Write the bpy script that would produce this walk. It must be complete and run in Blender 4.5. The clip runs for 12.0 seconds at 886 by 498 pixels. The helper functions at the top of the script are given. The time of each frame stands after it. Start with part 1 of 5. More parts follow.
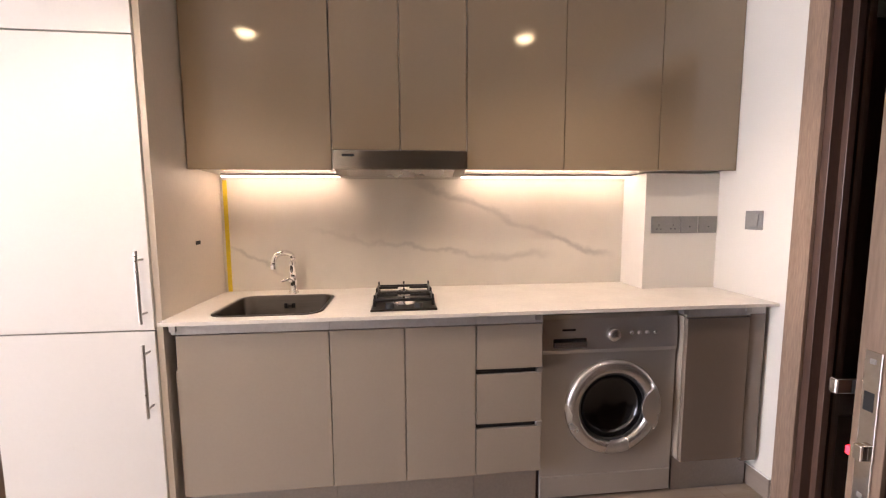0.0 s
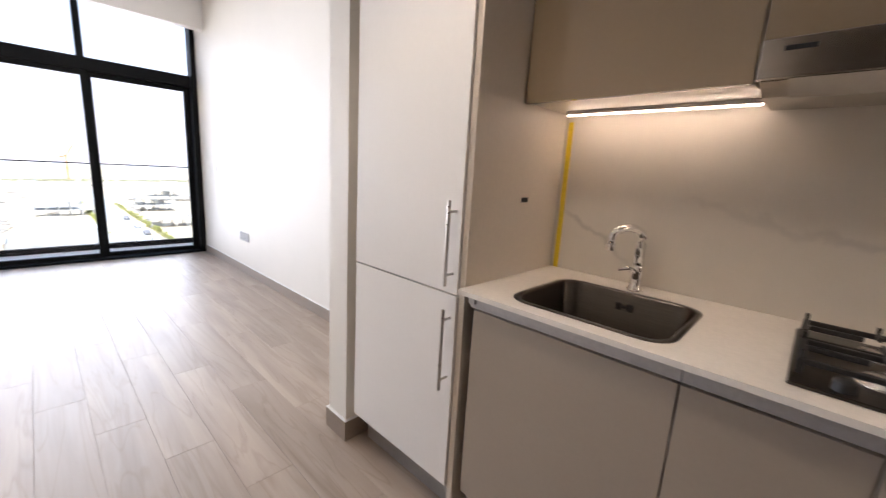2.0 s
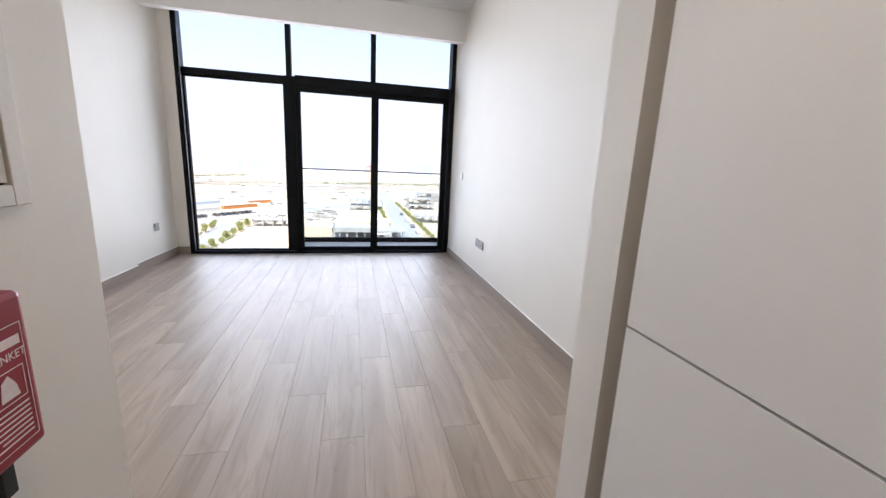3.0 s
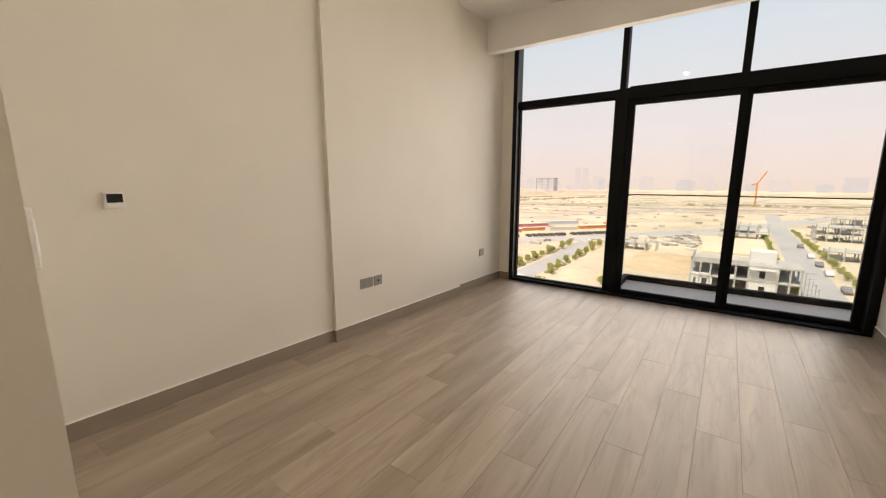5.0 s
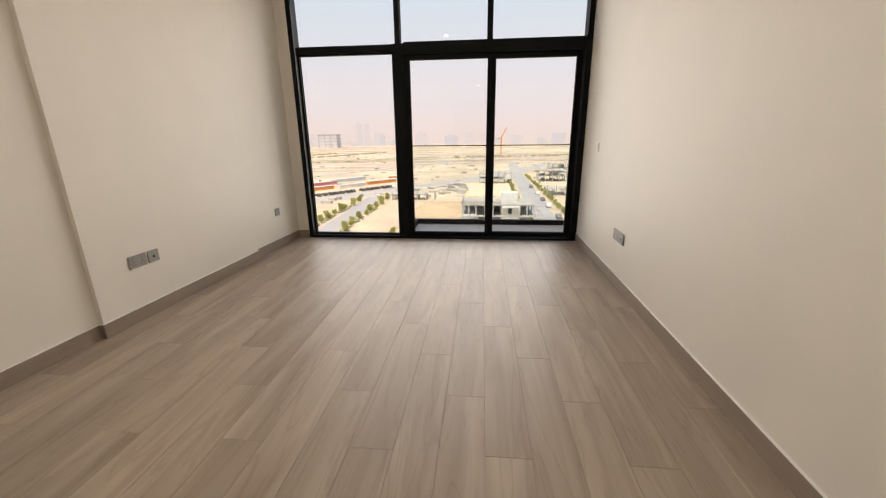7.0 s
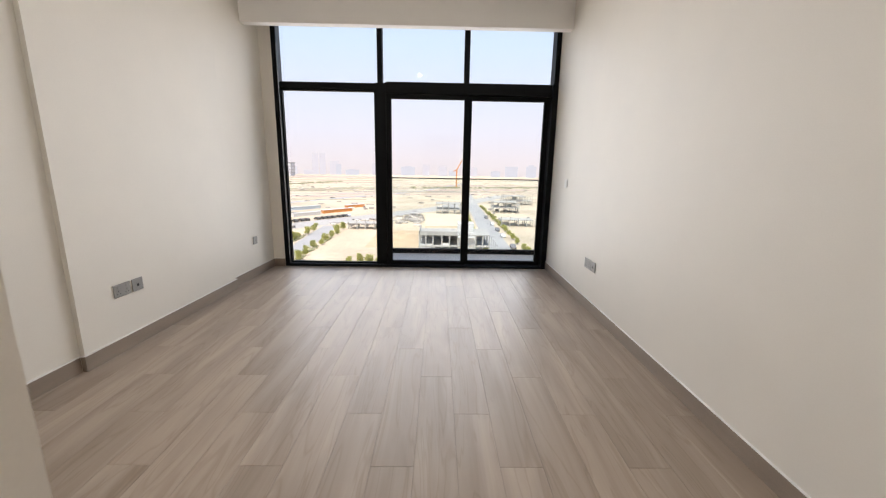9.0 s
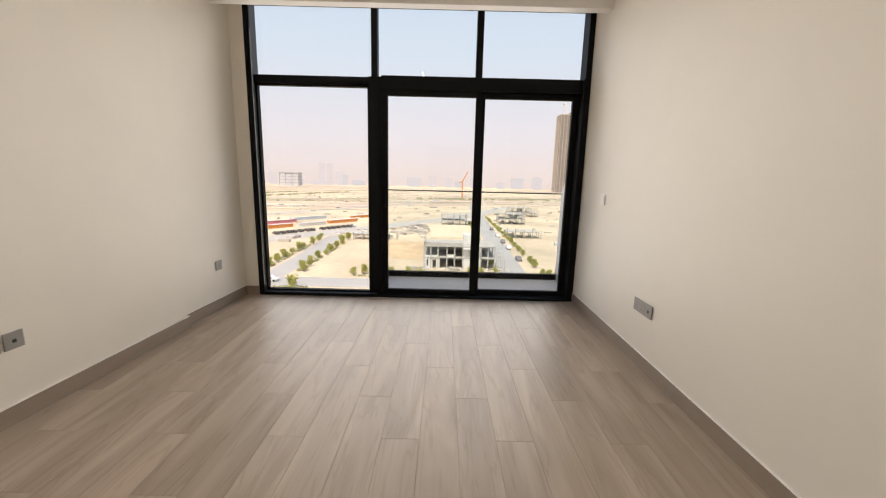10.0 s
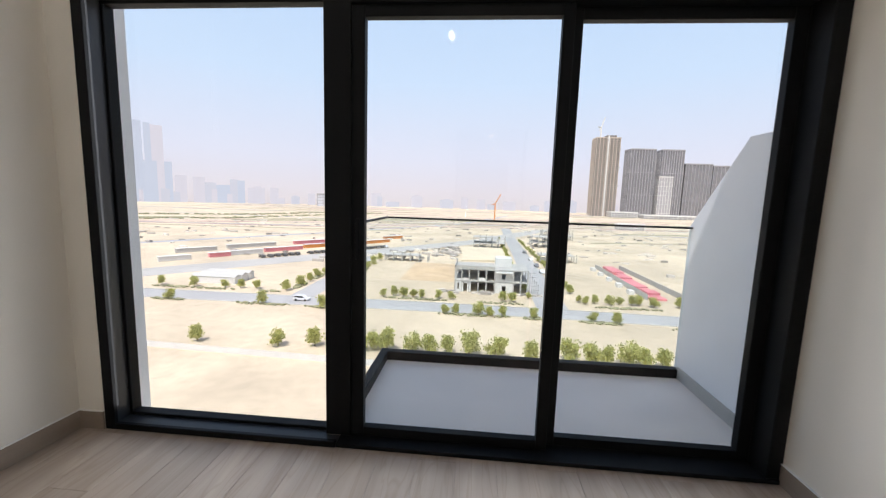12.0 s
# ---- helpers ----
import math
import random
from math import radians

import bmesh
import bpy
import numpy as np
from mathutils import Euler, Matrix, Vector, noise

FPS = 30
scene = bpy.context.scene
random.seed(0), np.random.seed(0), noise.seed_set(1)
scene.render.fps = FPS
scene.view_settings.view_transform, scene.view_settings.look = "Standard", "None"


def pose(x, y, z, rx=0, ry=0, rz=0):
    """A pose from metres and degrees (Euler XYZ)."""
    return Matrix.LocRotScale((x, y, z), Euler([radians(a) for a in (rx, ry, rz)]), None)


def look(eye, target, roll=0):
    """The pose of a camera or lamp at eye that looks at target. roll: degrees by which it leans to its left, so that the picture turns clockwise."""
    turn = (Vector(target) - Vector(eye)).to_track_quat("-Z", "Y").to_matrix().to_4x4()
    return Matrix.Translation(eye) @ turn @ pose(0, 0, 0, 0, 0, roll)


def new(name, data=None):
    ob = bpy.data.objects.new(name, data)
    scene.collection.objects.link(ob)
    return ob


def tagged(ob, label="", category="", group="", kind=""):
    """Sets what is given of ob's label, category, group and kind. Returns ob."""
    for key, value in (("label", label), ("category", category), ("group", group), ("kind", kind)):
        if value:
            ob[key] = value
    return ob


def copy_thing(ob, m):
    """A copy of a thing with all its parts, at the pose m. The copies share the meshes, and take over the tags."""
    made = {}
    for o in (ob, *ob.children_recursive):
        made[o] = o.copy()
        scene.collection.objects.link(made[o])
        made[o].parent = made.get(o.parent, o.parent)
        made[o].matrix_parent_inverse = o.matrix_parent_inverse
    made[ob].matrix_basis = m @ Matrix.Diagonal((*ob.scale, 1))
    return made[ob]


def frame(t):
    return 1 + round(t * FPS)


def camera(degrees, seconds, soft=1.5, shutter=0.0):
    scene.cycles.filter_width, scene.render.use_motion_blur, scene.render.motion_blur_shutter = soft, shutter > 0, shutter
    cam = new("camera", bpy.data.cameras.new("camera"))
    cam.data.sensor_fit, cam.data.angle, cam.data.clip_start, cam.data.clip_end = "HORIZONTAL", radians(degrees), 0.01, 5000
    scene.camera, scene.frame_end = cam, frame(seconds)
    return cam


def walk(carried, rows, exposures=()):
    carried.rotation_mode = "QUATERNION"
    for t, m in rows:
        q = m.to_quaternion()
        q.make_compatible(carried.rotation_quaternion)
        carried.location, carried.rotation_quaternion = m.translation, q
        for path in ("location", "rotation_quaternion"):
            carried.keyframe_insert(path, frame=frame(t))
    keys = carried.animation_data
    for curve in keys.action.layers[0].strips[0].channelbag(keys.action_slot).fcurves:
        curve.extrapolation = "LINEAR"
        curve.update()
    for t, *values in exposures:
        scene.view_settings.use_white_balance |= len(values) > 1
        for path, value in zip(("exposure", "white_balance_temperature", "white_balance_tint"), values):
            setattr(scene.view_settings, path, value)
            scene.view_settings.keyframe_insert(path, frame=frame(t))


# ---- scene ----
cam = camera(97.1, 12.0, soft=1.2, shutter=0.15)
PATH = [
    (0, (0.265, 0.503, 1.307), (0.467, 2.483, 1.113), -0.3),
    (0.5, (0.291, 0.462, 1.311), (0.482, 2.44, 1.087), -0.4),
    (1, (0.333, 0.624, 1.313), (0.301, 2.605, 1.046), 0.3),
    (1.5, (0.326, 0.921, 1.289), (-0.382, 2.768, 0.99), 1.8),
    (2, (0.12, 1.132, 1.253), (-1.231, 2.555, 0.867), 3.3),
    (2.3, (-0.037, 1.202, 1.255), (-1.667, 2.285, 0.842), 3.1),
    (2.5, (-0.143, 1.237, 1.258), (-1.892, 2.11, 0.831), 2.9),
    (2.7, (-0.256, 1.29, 1.247), (-2.085, 1.979, 0.822), 2.8),
    (4.3, (-1.056, 1.527, 1.286), (-2.954, 1.044, 0.88), 1.4),
    (4.5, (-1.133, 1.578, 1.302), (-2.968, 0.889, 0.902), 1.0),
    (5, (-1.265, 1.601, 1.307), (-2.862, 0.448, 0.955), -0.1),
    (5.5, (-1.322, 1.573, 1.309), (-2.902, 0.383, 1.018), -1.3),
    (6, (-1.348, 1.616, 1.307), (-3.183, 0.902, 0.96), -1.1),
    (6.5, (-1.292, 1.61, 1.281), (-3.185, 1.32, 0.707), -0.7),
    (8.5, (-0.656, 1.328, 1.248), (-2.606, 1.332, 0.804), 0.6),
    (8.7, (-0.759, 1.321, 1.269), (-2.71, 1.334, 0.827), 0.7),
    (9, (-0.951, 1.3, 1.291), (-2.907, 1.329, 0.875), 1.0),
    (9.5, (-1.322, 1.298, 1.267), (-3.287, 1.309, 0.891), 1.2),
    (10, (-1.819, 1.303, 1.284), (-3.786, 1.305, 0.922), 1.4),
    (10.5, (-2.371, 1.302, 1.312), (-4.345, 1.282, 0.993), 1.1),
    (11, (-2.925, 1.323, 1.306), (-4.904, 1.267, 1.025), 1.0),
    (11.5, (-3.499, 1.285, 1.274), (-5.479, 1.197, 1.01), 1.6),
    (12, (-4.077, 1.258, 1.262), (-6.053, 1.096, 1.005), 1.8),
]
EXPOSURES = [
    (0.0, 1.80, 6200, 22), (1.0, 1.74, 6200, 20), (1.5, 1.46, 6050, 18), (2.0, 1.02, 5850, 16), (2.5, 0.68, 5650, 15), (2.7, 0.62, 5650, 14),
    (4.3, 0.1, 6900, 13), (5.5, -0.05, 8000, 15), (6.5, -0.1, 7800, 15), (8.3, 0.28, 6350, 13), (9.5, 0.06, 6650, 13), (10.0, 0.02, 7150, 14), (11.0, -0.04, 7200, 14), (12.0, 0.0, 6200, 12),
]
walk(cam, [(t, look(eye, target, roll)) for t, eye, target, roll in PATH], EXPOSURES)

# ---- world and light ----
world = bpy.data.worlds.new("sky")
scene.world = world
world.use_nodes = True
wn, wl = world.node_tree.nodes, world.node_tree.links
sky = wn.new("ShaderNodeTexSky")
sky.sky_type = "NISHITA"
sky.sun_disc = False
sky.sun_elevation, sky.sun_rotation = radians(62), radians(100)
sky.air_density, sky.dust_density, sky.ozone_density = 1.0, 3.0, 1.0
wl.new(sky.outputs["Color"], wn["Background"].inputs["Color"])
wn["Background"].inputs["Strength"].default_value = 0.15


def lamp(name, kind, energy, color, m, **more):
    data = bpy.data.lights.new(name, kind)
    data.energy, data.color = energy, color
    for key, value in more.items():
        if key == "size":
            data.size = value
        if key == "size_y":
            data.shape, data.size_y = "RECTANGLE", value
        if key == "spread":
            data.spread = value
        if key == "angle":
            data.angle = value
        if key == "radius":
            data.shadow_soft_size = value
        if key == "cone":
            data.spot_size, data.spot_blend = value, 0.6
    ob = new(name, data)
    ob.matrix_world = m
    return ob


lamp("sun", "SUN", 4.4, (1.0, 0.95, 0.87), look((60, -10, 120), (0, 12, 0)), angle=radians(0.5))
lamp("window_daylight", "AREA", 54, (0.97, 0.985, 1.0), look((-5.90, 0.92, 1.38), (0.0, 0.92, 1.38)), size=3.1, size_y=2.55, spread=radians(112))
for lx, ly in ((-0.67, 1.46), (1.05, 1.54)):
    lamp("downlight_lamp", "SPOT", 14, (1.0, 0.81, 0.60), look((lx, ly, 2.355), (lx, ly, 0)), radius=0.04, cone=radians(125))


# ---- materials ----
def material(name, color, rough=0.5, metal=0.0, vary=0.08, scale=6.0, fine=0.05, fine_scale=90.0, bump=0.0, stretch=(1, 1, 1), coat=0.0, island=False, per_object=0.0, rough_vary=0.08):
    """A principled material with two scales of mottling, fine relief and uneven gloss."""
    m = bpy.data.materials.new(name)
    m.use_nodes = True
    n, l = m.node_tree.nodes, m.node_tree.links
    b = n["Principled BSDF"]
    b.inputs["Metallic"].default_value = metal
    b.inputs["Coat Weight"].default_value = coat
    b.inputs["Coat Roughness"].default_value = 0.06
    tc, mp = n.new("ShaderNodeTexCoord"), n.new("ShaderNodeMapping")
    mp.inputs["Scale"].default_value = stretch
    l.new(tc.outputs["Object"], mp.inputs["Vector"])
    big, small = n.new("ShaderNodeTexNoise"), n.new("ShaderNodeTexNoise")
    big.inputs["Scale"].default_value, big.inputs["Detail"].default_value = scale, 4
    small.inputs["Scale"].default_value, small.inputs["Detail"].default_value = fine_scale, 3
    value = None
    for tex, amount in ((big, vary), (small, fine)):
        l.new(mp.outputs["Vector"], tex.inputs["Vector"])
        r = n.new("ShaderNodeMapRange")
        r.inputs["From Min"].default_value, r.inputs["From Max"].default_value = 0.3, 0.7
        r.inputs["To Min"].default_value, r.inputs["To Max"].default_value = 1 - amount, 1 + amount
        l.new(tex.outputs["Fac"], r.inputs["Value"])
        if value is None:
            value = r.outputs["Result"]
        else:
            mul = n.new("ShaderNodeMath")
            mul.operation = "MULTIPLY"
            l.new(value, mul.inputs[0])
            l.new(r.outputs["Result"], mul.inputs[1])
            value = mul.outputs["Value"]
    if island or per_object:
        info = n.new("ShaderNodeNewGeometry" if island else "ShaderNodeObjectInfo")
        r = n.new("ShaderNodeMapRange")
        amount = per_object or 0.2
        r.inputs["To Min"].default_value, r.inputs["To Max"].default_value = 1 - amount, 1 + amount
        l.new(info.outputs["Random Per Island" if island else "Random"], r.inputs["Value"])
        mul = n.new("ShaderNodeMath")
        mul.operation = "MULTIPLY"
        l.new(value, mul.inputs[0])
        l.new(r.outputs["Result"], mul.inputs[1])
        value = mul.outputs["Value"]
    mix = n.new("ShaderNodeVectorMath")
    mix.operation = "SCALE"
    mix.inputs[0].default_value = color
    l.new(value, mix.inputs["Scale"])
    l.new(mix.outputs["Vector"], b.inputs["Base Color"])
    r = n.new("ShaderNodeMapRange")
    r.inputs["To Min"].default_value, r.inputs["To Max"].default_value = max(0.02, rough - rough_vary), min(1, rough + rough_vary)
    l.new(big.outputs["Fac"], r.inputs["Value"])
    l.new(r.outputs["Result"], b.inputs["Roughness"])
    if bump:
        bp = n.new("ShaderNodeBump")
        bp.inputs["Strength"].default_value, bp.inputs["Distance"].default_value = bump, 0.004
        l.new(small.outputs["Fac"], bp.inputs["Height"])
        l.new(bp.outputs["Normal"], b.inputs["Normal"])
    return m


def glowing(name, color, strength):
    m = bpy.data.materials.new(name)
    m.use_nodes = True
    b = m.node_tree.nodes["Principled BSDF"]
    b.inputs["Base Color"].default_value = (*color, 1)
    b.inputs["Emission Color"].default_value = (*color, 1)
    b.inputs["Emission Strength"].default_value = strength
    return m


def glass(name, tint=(1, 1, 1), reflect=0.06):
    """Clear sheet glass: straight through, with a faint mirror on top."""
    m = bpy.data.materials.new(name)
    m.use_nodes = True
    n, l = m.node_tree.nodes, m.node_tree.links
    n.remove(n["Principled BSDF"])
    clear, mirror, mix = n.new("ShaderNodeBsdfTransparent"), n.new("ShaderNodeBsdfGlossy"), n.new("ShaderNodeMixShader")
    clear.inputs["Color"].default_value = (*tint, 1)
    mirror.inputs["Roughness"].default_value = 0.0
    mix.inputs["Fac"].default_value = reflect
    l.new(clear.outputs["BSDF"], mix.inputs[1])
    l.new(mirror.outputs["BSDF"], mix.inputs[2])
    l.new(mix.outputs["Shader"], n["Material Output"].inputs["Surface"])
    return m


def wood_tile(name):
    """Wood-look porcelain: long grain, darker veins, every piece cut from another place of the pattern."""
    m = bpy.data.materials.new(name)
    m.use_nodes = True
    n, l = m.node_tree.nodes, m.node_tree.links
    b = n["Principled BSDF"]
    tc, info = n.new("ShaderNodeTexCoord"), n.new("ShaderNodeObjectInfo")
    shift = n.new("ShaderNodeVectorMath")
    shift.operation = "SCALE"
    shift.inputs[0].default_value = (37.0, 21.0, 11.0)
    l.new(info.outputs["Random"], shift.inputs["Scale"])
    add = n.new("ShaderNodeVectorMath")
    l.new(tc.outputs["Object"], add.inputs[0])
    l.new(shift.outputs["Vector"], add.inputs[1])

    def grain(stretch, scale, detail, distortion):
        mp, t = n.new("ShaderNodeMapping"), n.new("ShaderNodeTexNoise")
        mp.inputs["Scale"].default_value = stretch
        t.inputs["Scale"].default_value, t.inputs["Detail"].default_value, t.inputs["Distortion"].default_value = scale, detail, distortion
        l.new(add.outputs["Vector"], mp.inputs["Vector"])
        l.new(mp.outputs["Vector"], t.inputs["Vector"])
        return t
    broad, fine, vein = grain((0.8, 6.5, 1), 1.0, 5, 0.8), grain((2, 70, 1), 1.4, 4, 0.2), grain((0.7, 7, 1), 1.0, 2, 1.8)
    ramp = n.new("ShaderNodeValToRGB")
    e = ramp.color_ramp.elements
    e[0].position, e[0].color = 0.28, (0.274, 0.214, 0.165, 1)
    e[1].position, e[1].color = 0.72, (0.432, 0.352, 0.282, 1)
    l.new(broad.outputs["Fac"], ramp.inputs["Fac"])
    lines = n.new("ShaderNodeValToRGB")
    e = lines.color_ramp.elements
    e[0].position, e[0].color = 0.47, (1, 1, 1, 1)
    e[1].position, e[1].color = 0.5, (0.66, 0.61, 0.55, 1)
    k = lines.color_ramp.elements.new(0.535)
    k.color = (1, 1, 1, 1)
    l.new(vein.outputs["Fac"], lines.inputs["Fac"])
    mul = n.new("ShaderNodeMix")
    mul.data_type, mul.blend_type = "RGBA", "MULTIPLY"
    mul.inputs["Factor"].default_value = 0.36
    l.new(ramp.outputs["Color"], mul.inputs["A"])
    l.new(lines.outputs["Color"], mul.inputs["B"])
    r, f, v = n.new("ShaderNodeMapRange"), n.new("ShaderNodeMapRange"), n.new("ShaderNodeMath")
    r.inputs["To Min"].default_value, r.inputs["To Max"].default_value = 0.93, 1.06
    l.new(info.outputs["Random"], r.inputs["Value"])
    f.inputs["From Min"].default_value, f.inputs["From Max"].default_value = 0.25, 0.75
    f.inputs["To Min"].default_value, f.inputs["To Max"].default_value = 0.97, 1.03
    l.new(fine.outputs["Fac"], f.inputs["Value"])
    v.operation = "MULTIPLY"
    l.new(r.outputs["Result"], v.inputs[0])
    l.new(f.outputs["Result"], v.inputs[1])
    out = n.new("ShaderNodeVectorMath")
    out.operation = "SCALE"
    l.new(mul.outputs["Result"], out.inputs[0])
    l.new(v.outputs["Value"], out.inputs["Scale"])
    l.new(out.outputs["Vector"], b.inputs["Base Color"])
    rr = n.new("ShaderNodeMapRange")
    rr.inputs["To Min"].default_value, rr.inputs["To Max"].default_value = 0.40, 0.56
    b.inputs["Specular IOR Level"].default_value = 0.4
    l.new(broad.outputs["Fac"], rr.inputs["Value"])
    l.new(rr.outputs["Result"], b.inputs["Roughness"])
    bp = n.new("ShaderNodeBump")
    bp.inputs["Strength"].default_value, bp.inputs["Distance"].default_value = 0.08, 0.002
    l.new(fine.outputs["Fac"], bp.inputs["Height"])
    l.new(bp.outputs["Normal"], b.inputs["Normal"])
    return m


def marble(name):
    """Cream slab with a few soft grey veins that wander downwards to the right."""
    m = bpy.data.materials.new(name)
    m.use_nodes = True
    n, l = m.node_tree.nodes, m.node_tree.links
    b = n["Principled BSDF"]
    tc = n.new("ShaderNodeTexCoord")
    cloud, wander = n.new("ShaderNodeTexNoise"), n.new("ShaderNodeTexNoise")
    cloud.inputs["Scale"].default_value, cloud.inputs["Detail"].default_value = 2.2, 5
    wander.inputs["Scale"].default_value, wander.inputs["Detail"].default_value, wander.inputs["Roughness"].default_value = 3.2, 7, 0.62
    l.new(tc.outputs["Object"], cloud.inputs["Vector"])
    l.new(tc.outputs["Object"], wander.inputs["Vector"])
    sep = n.new("ShaderNodeSeparateXYZ")
    l.new(tc.outputs["Object"], sep.inputs["Vector"])

    def calc(op, a, b):
        k = n.new("ShaderNodeMath")
        k.operation = op
        for socket, v in zip(k.inputs, (a, b)):
            if isinstance(v, (int, float)):
                socket.default_value = v
            else:
                l.new(v, socket)
        return k.outputs["Value"]

    def fade_in(v, lo, hi):
        k = n.new("ShaderNodeMapRange")
        k.interpolation_type = "SMOOTHSTEP"
        k.inputs["From Min"].default_value, k.inputs["From Max"].default_value = lo, hi
        l.new(v, k.inputs["Value"])
        return k.outputs["Result"]
    X, Z = sep.outputs["X"], sep.outputs["Z"]
    drift = calc("MULTIPLY", calc("SUBTRACT", wander.outputs["Fac"], 0.5), 0.22)
    total = 0.0
    for x0, z0, slope, x1, x2, width, strong in ((-0.58, 0.30, -0.17, -0.62, 0.32, 0.020, 0.75), (-0.09, 0.57, -0.41, -0.12, 1.02, 0.034, 0.8), (-1.03, 0.24, -0.74, -1.05, -0.72, 0.018, 0.7), (0.25, 0.155, -0.02, 0.20, 0.66, 0.040, 0.6)):
        line = calc("ADD", calc("MULTIPLY", calc("SUBTRACT", X, x0), slope), z0)
        d = calc("ABSOLUTE", calc("SUBTRACT", calc("SUBTRACT", Z, line), drift), 0)
        near = calc("SUBTRACT", 1.0, fade_in(d, 0.0, width))
        near = calc("MULTIPLY", near, fade_in(X, x1 - 0.05, x1 + 0.1))
        near = calc("MULTIPLY", near, calc("SUBTRACT", 1.0, fade_in(X, x2 - 0.15, x2 + 0.05)))
        total = calc("ADD", total, calc("MULTIPLY", near, strong))
    fade = n.new("ShaderNodeMapRange")
    fade.inputs["From Min"].default_value, fade.inputs["From Max"].default_value = 0.34, 0.60
    fade.inputs["To Min"].default_value, fade.inputs["To Max"].default_value = 0.15, 0.8
    l.new(cloud.outputs["Fac"], fade.inputs["Value"])
    amount = n.new("ShaderNodeMath")
    amount.operation = "MULTIPLY"
    l.new(total, amount.inputs[0])
    l.new(fade.outputs["Result"], amount.inputs[1])
    base = n.new("ShaderNodeValToRGB")
    e = base.color_ramp.elements
    e[0].position, e[0].color = 0.3, (0.62, 0.575, 0.50, 1)
    e[1].position, e[1].color = 0.7, (0.72, 0.675, 0.595, 1)
    l.new(cloud.outputs["Fac"], base.inputs["Fac"])
    mix = n.new("ShaderNodeMix")
    mix.data_type = "RGBA"
    mix.inputs["B"].default_value = (0.36, 0.335, 0.31, 1)
    l.new(amount.outputs["Value"], mix.inputs["Factor"])
    l.new(base.outputs["Color"], mix.inputs["A"])
    l.new(mix.outputs["Result"], b.inputs["Base Color"])
    b.inputs["Roughness"].default_value = 0.28
    return m


PAINT = material("wall_paint", (0.73, 0.69, 0.62), 0.62, vary=0.02, scale=2.5, fine=0.012, fine_scale=160, bump=0.05)
CEIL = material("ceiling_paint", (0.82, 0.80, 0.77), 0.8, vary=0.02, scale=2, fine=0.01, bump=0.03)
OUTWALL = material("outside_render", (0.78, 0.80, 0.82), 0.8, vary=0.04, scale=3, fine=0.03, bump=0.1)
SKIRT = material("skirting_tile", (0.27, 0.215, 0.17), 0.45, vary=0.08, scale=3, fine=0.05, stretch=(1, 1, 6))
FLOORTILE = wood_tile("wood_look_tile")
GROUT = material("grout", (0.30, 0.245, 0.20), 0.9, vary=0.1)
BALCTILE = material("balcony_tile", (0.80, 0.74, 0.67), 0.5, vary=0.06, scale=3, fine=0.05, bump=0.05)
GLOSSCAB = material("cabinet_gloss_taupe", (0.30, 0.23, 0.15), 0.10, vary=0.015, scale=2, fine=0.01, coat=0.5, rough_vary=0.02)
MATTCAB = material("cabinet_satin_taupe", (0.36, 0.305, 0.245), 0.34, vary=0.02, scale=2, fine=0.015, rough_vary=0.05)
WHITECAB = material("cabinet_white", (0.80, 0.775, 0.735), 0.16, vary=0.012, scale=1.5, fine=0.008, coat=0.3, rough_vary=0.04)
CARCASS = material("cabinet_side_cream", (0.68, 0.615, 0.53), 0.4, vary=0.02, scale=2, fine=0.02)
SLAB = material("quartz_worktop", (0.80, 0.76, 0.69), 0.2, vary=0.03, scale=5, fine=0.03, rough_vary=0.05)
MARBLE = marble("marble_splashback")
STEEL = material("brushed_steel", (0.55, 0.52, 0.48), 0.3, metal=1.0, vary=0.05, fine=0.12, fine_scale=40, stretch=(0.5, 14, 14), bump=0.03)
RAILALU = material("finger_rail_aluminium", (0.50, 0.49, 0.48), 0.42, metal=0.35, vary=0.04)
SINKSTEEL = material("sink_steel", (0.085, 0.076, 0.066), 0.32, metal=1.0, vary=0.06, fine=0.1, fine_scale=40, stretch=(0.5, 14, 14))
CHROME = material("chrome", (0.86, 0.85, 0.84), 0.07, metal=1.0, vary=0.02, rough_vary=0.03)
SILVER = material("silver_appliance", (0.50, 0.475, 0.44), 0.34, metal=0.55, vary=0.03, fine=0.04, fine_scale=200, rough_vary=0.05)
SILVERTRIM = material("silver_trim", (0.60, 0.58, 0.55), 0.26, metal=0.85, vary=0.03)
ALU = material("aluminium_profile", (0.42, 0.41, 0.40), 0.38, metal=0.8, vary=0.04)
DARKIRON = material("cast_iron", (0.018, 0.017, 0.016), 0.5, vary=0.2, bump=0.2)
BLACKFRAME = material("black_window_aluminium", (0.006, 0.0065, 0.007), 0.5, metal=0.0, vary=0.12, fine=0.06)
BLACKFRAME.node_tree.nodes["Principled BSDF"].inputs["Specular IOR Level"].default_value = 0.12
FRAMEGLOSS = material("satin_dark_aluminium", (0.02, 0.022, 0.025), 0.42, vary=0.05, fine=0.03, rough_vary=0.02)
RUBBER = material("dark_rubber", (0.02, 0.02, 0.02), 0.6, vary=0.15)
DARK = material("dark_void", (0.012, 0.011, 0.01), 0.7)
BLACKGLASS = material("black_glass", (0.008, 0.008, 0.009), 0.12, coat=0.0, rough_vary=0.02)
GREYPLATE = material("grey_socket_plate", (0.25, 0.24, 0.225), 0.52, metal=0.1, vary=0.04)
WHITEPLATE = material("white_plastic", (0.74, 0.72, 0.68), 0.4, vary=0.03)
PLATEDARK = material("slot_black", (0.015, 0.015, 0.015), 0.7)
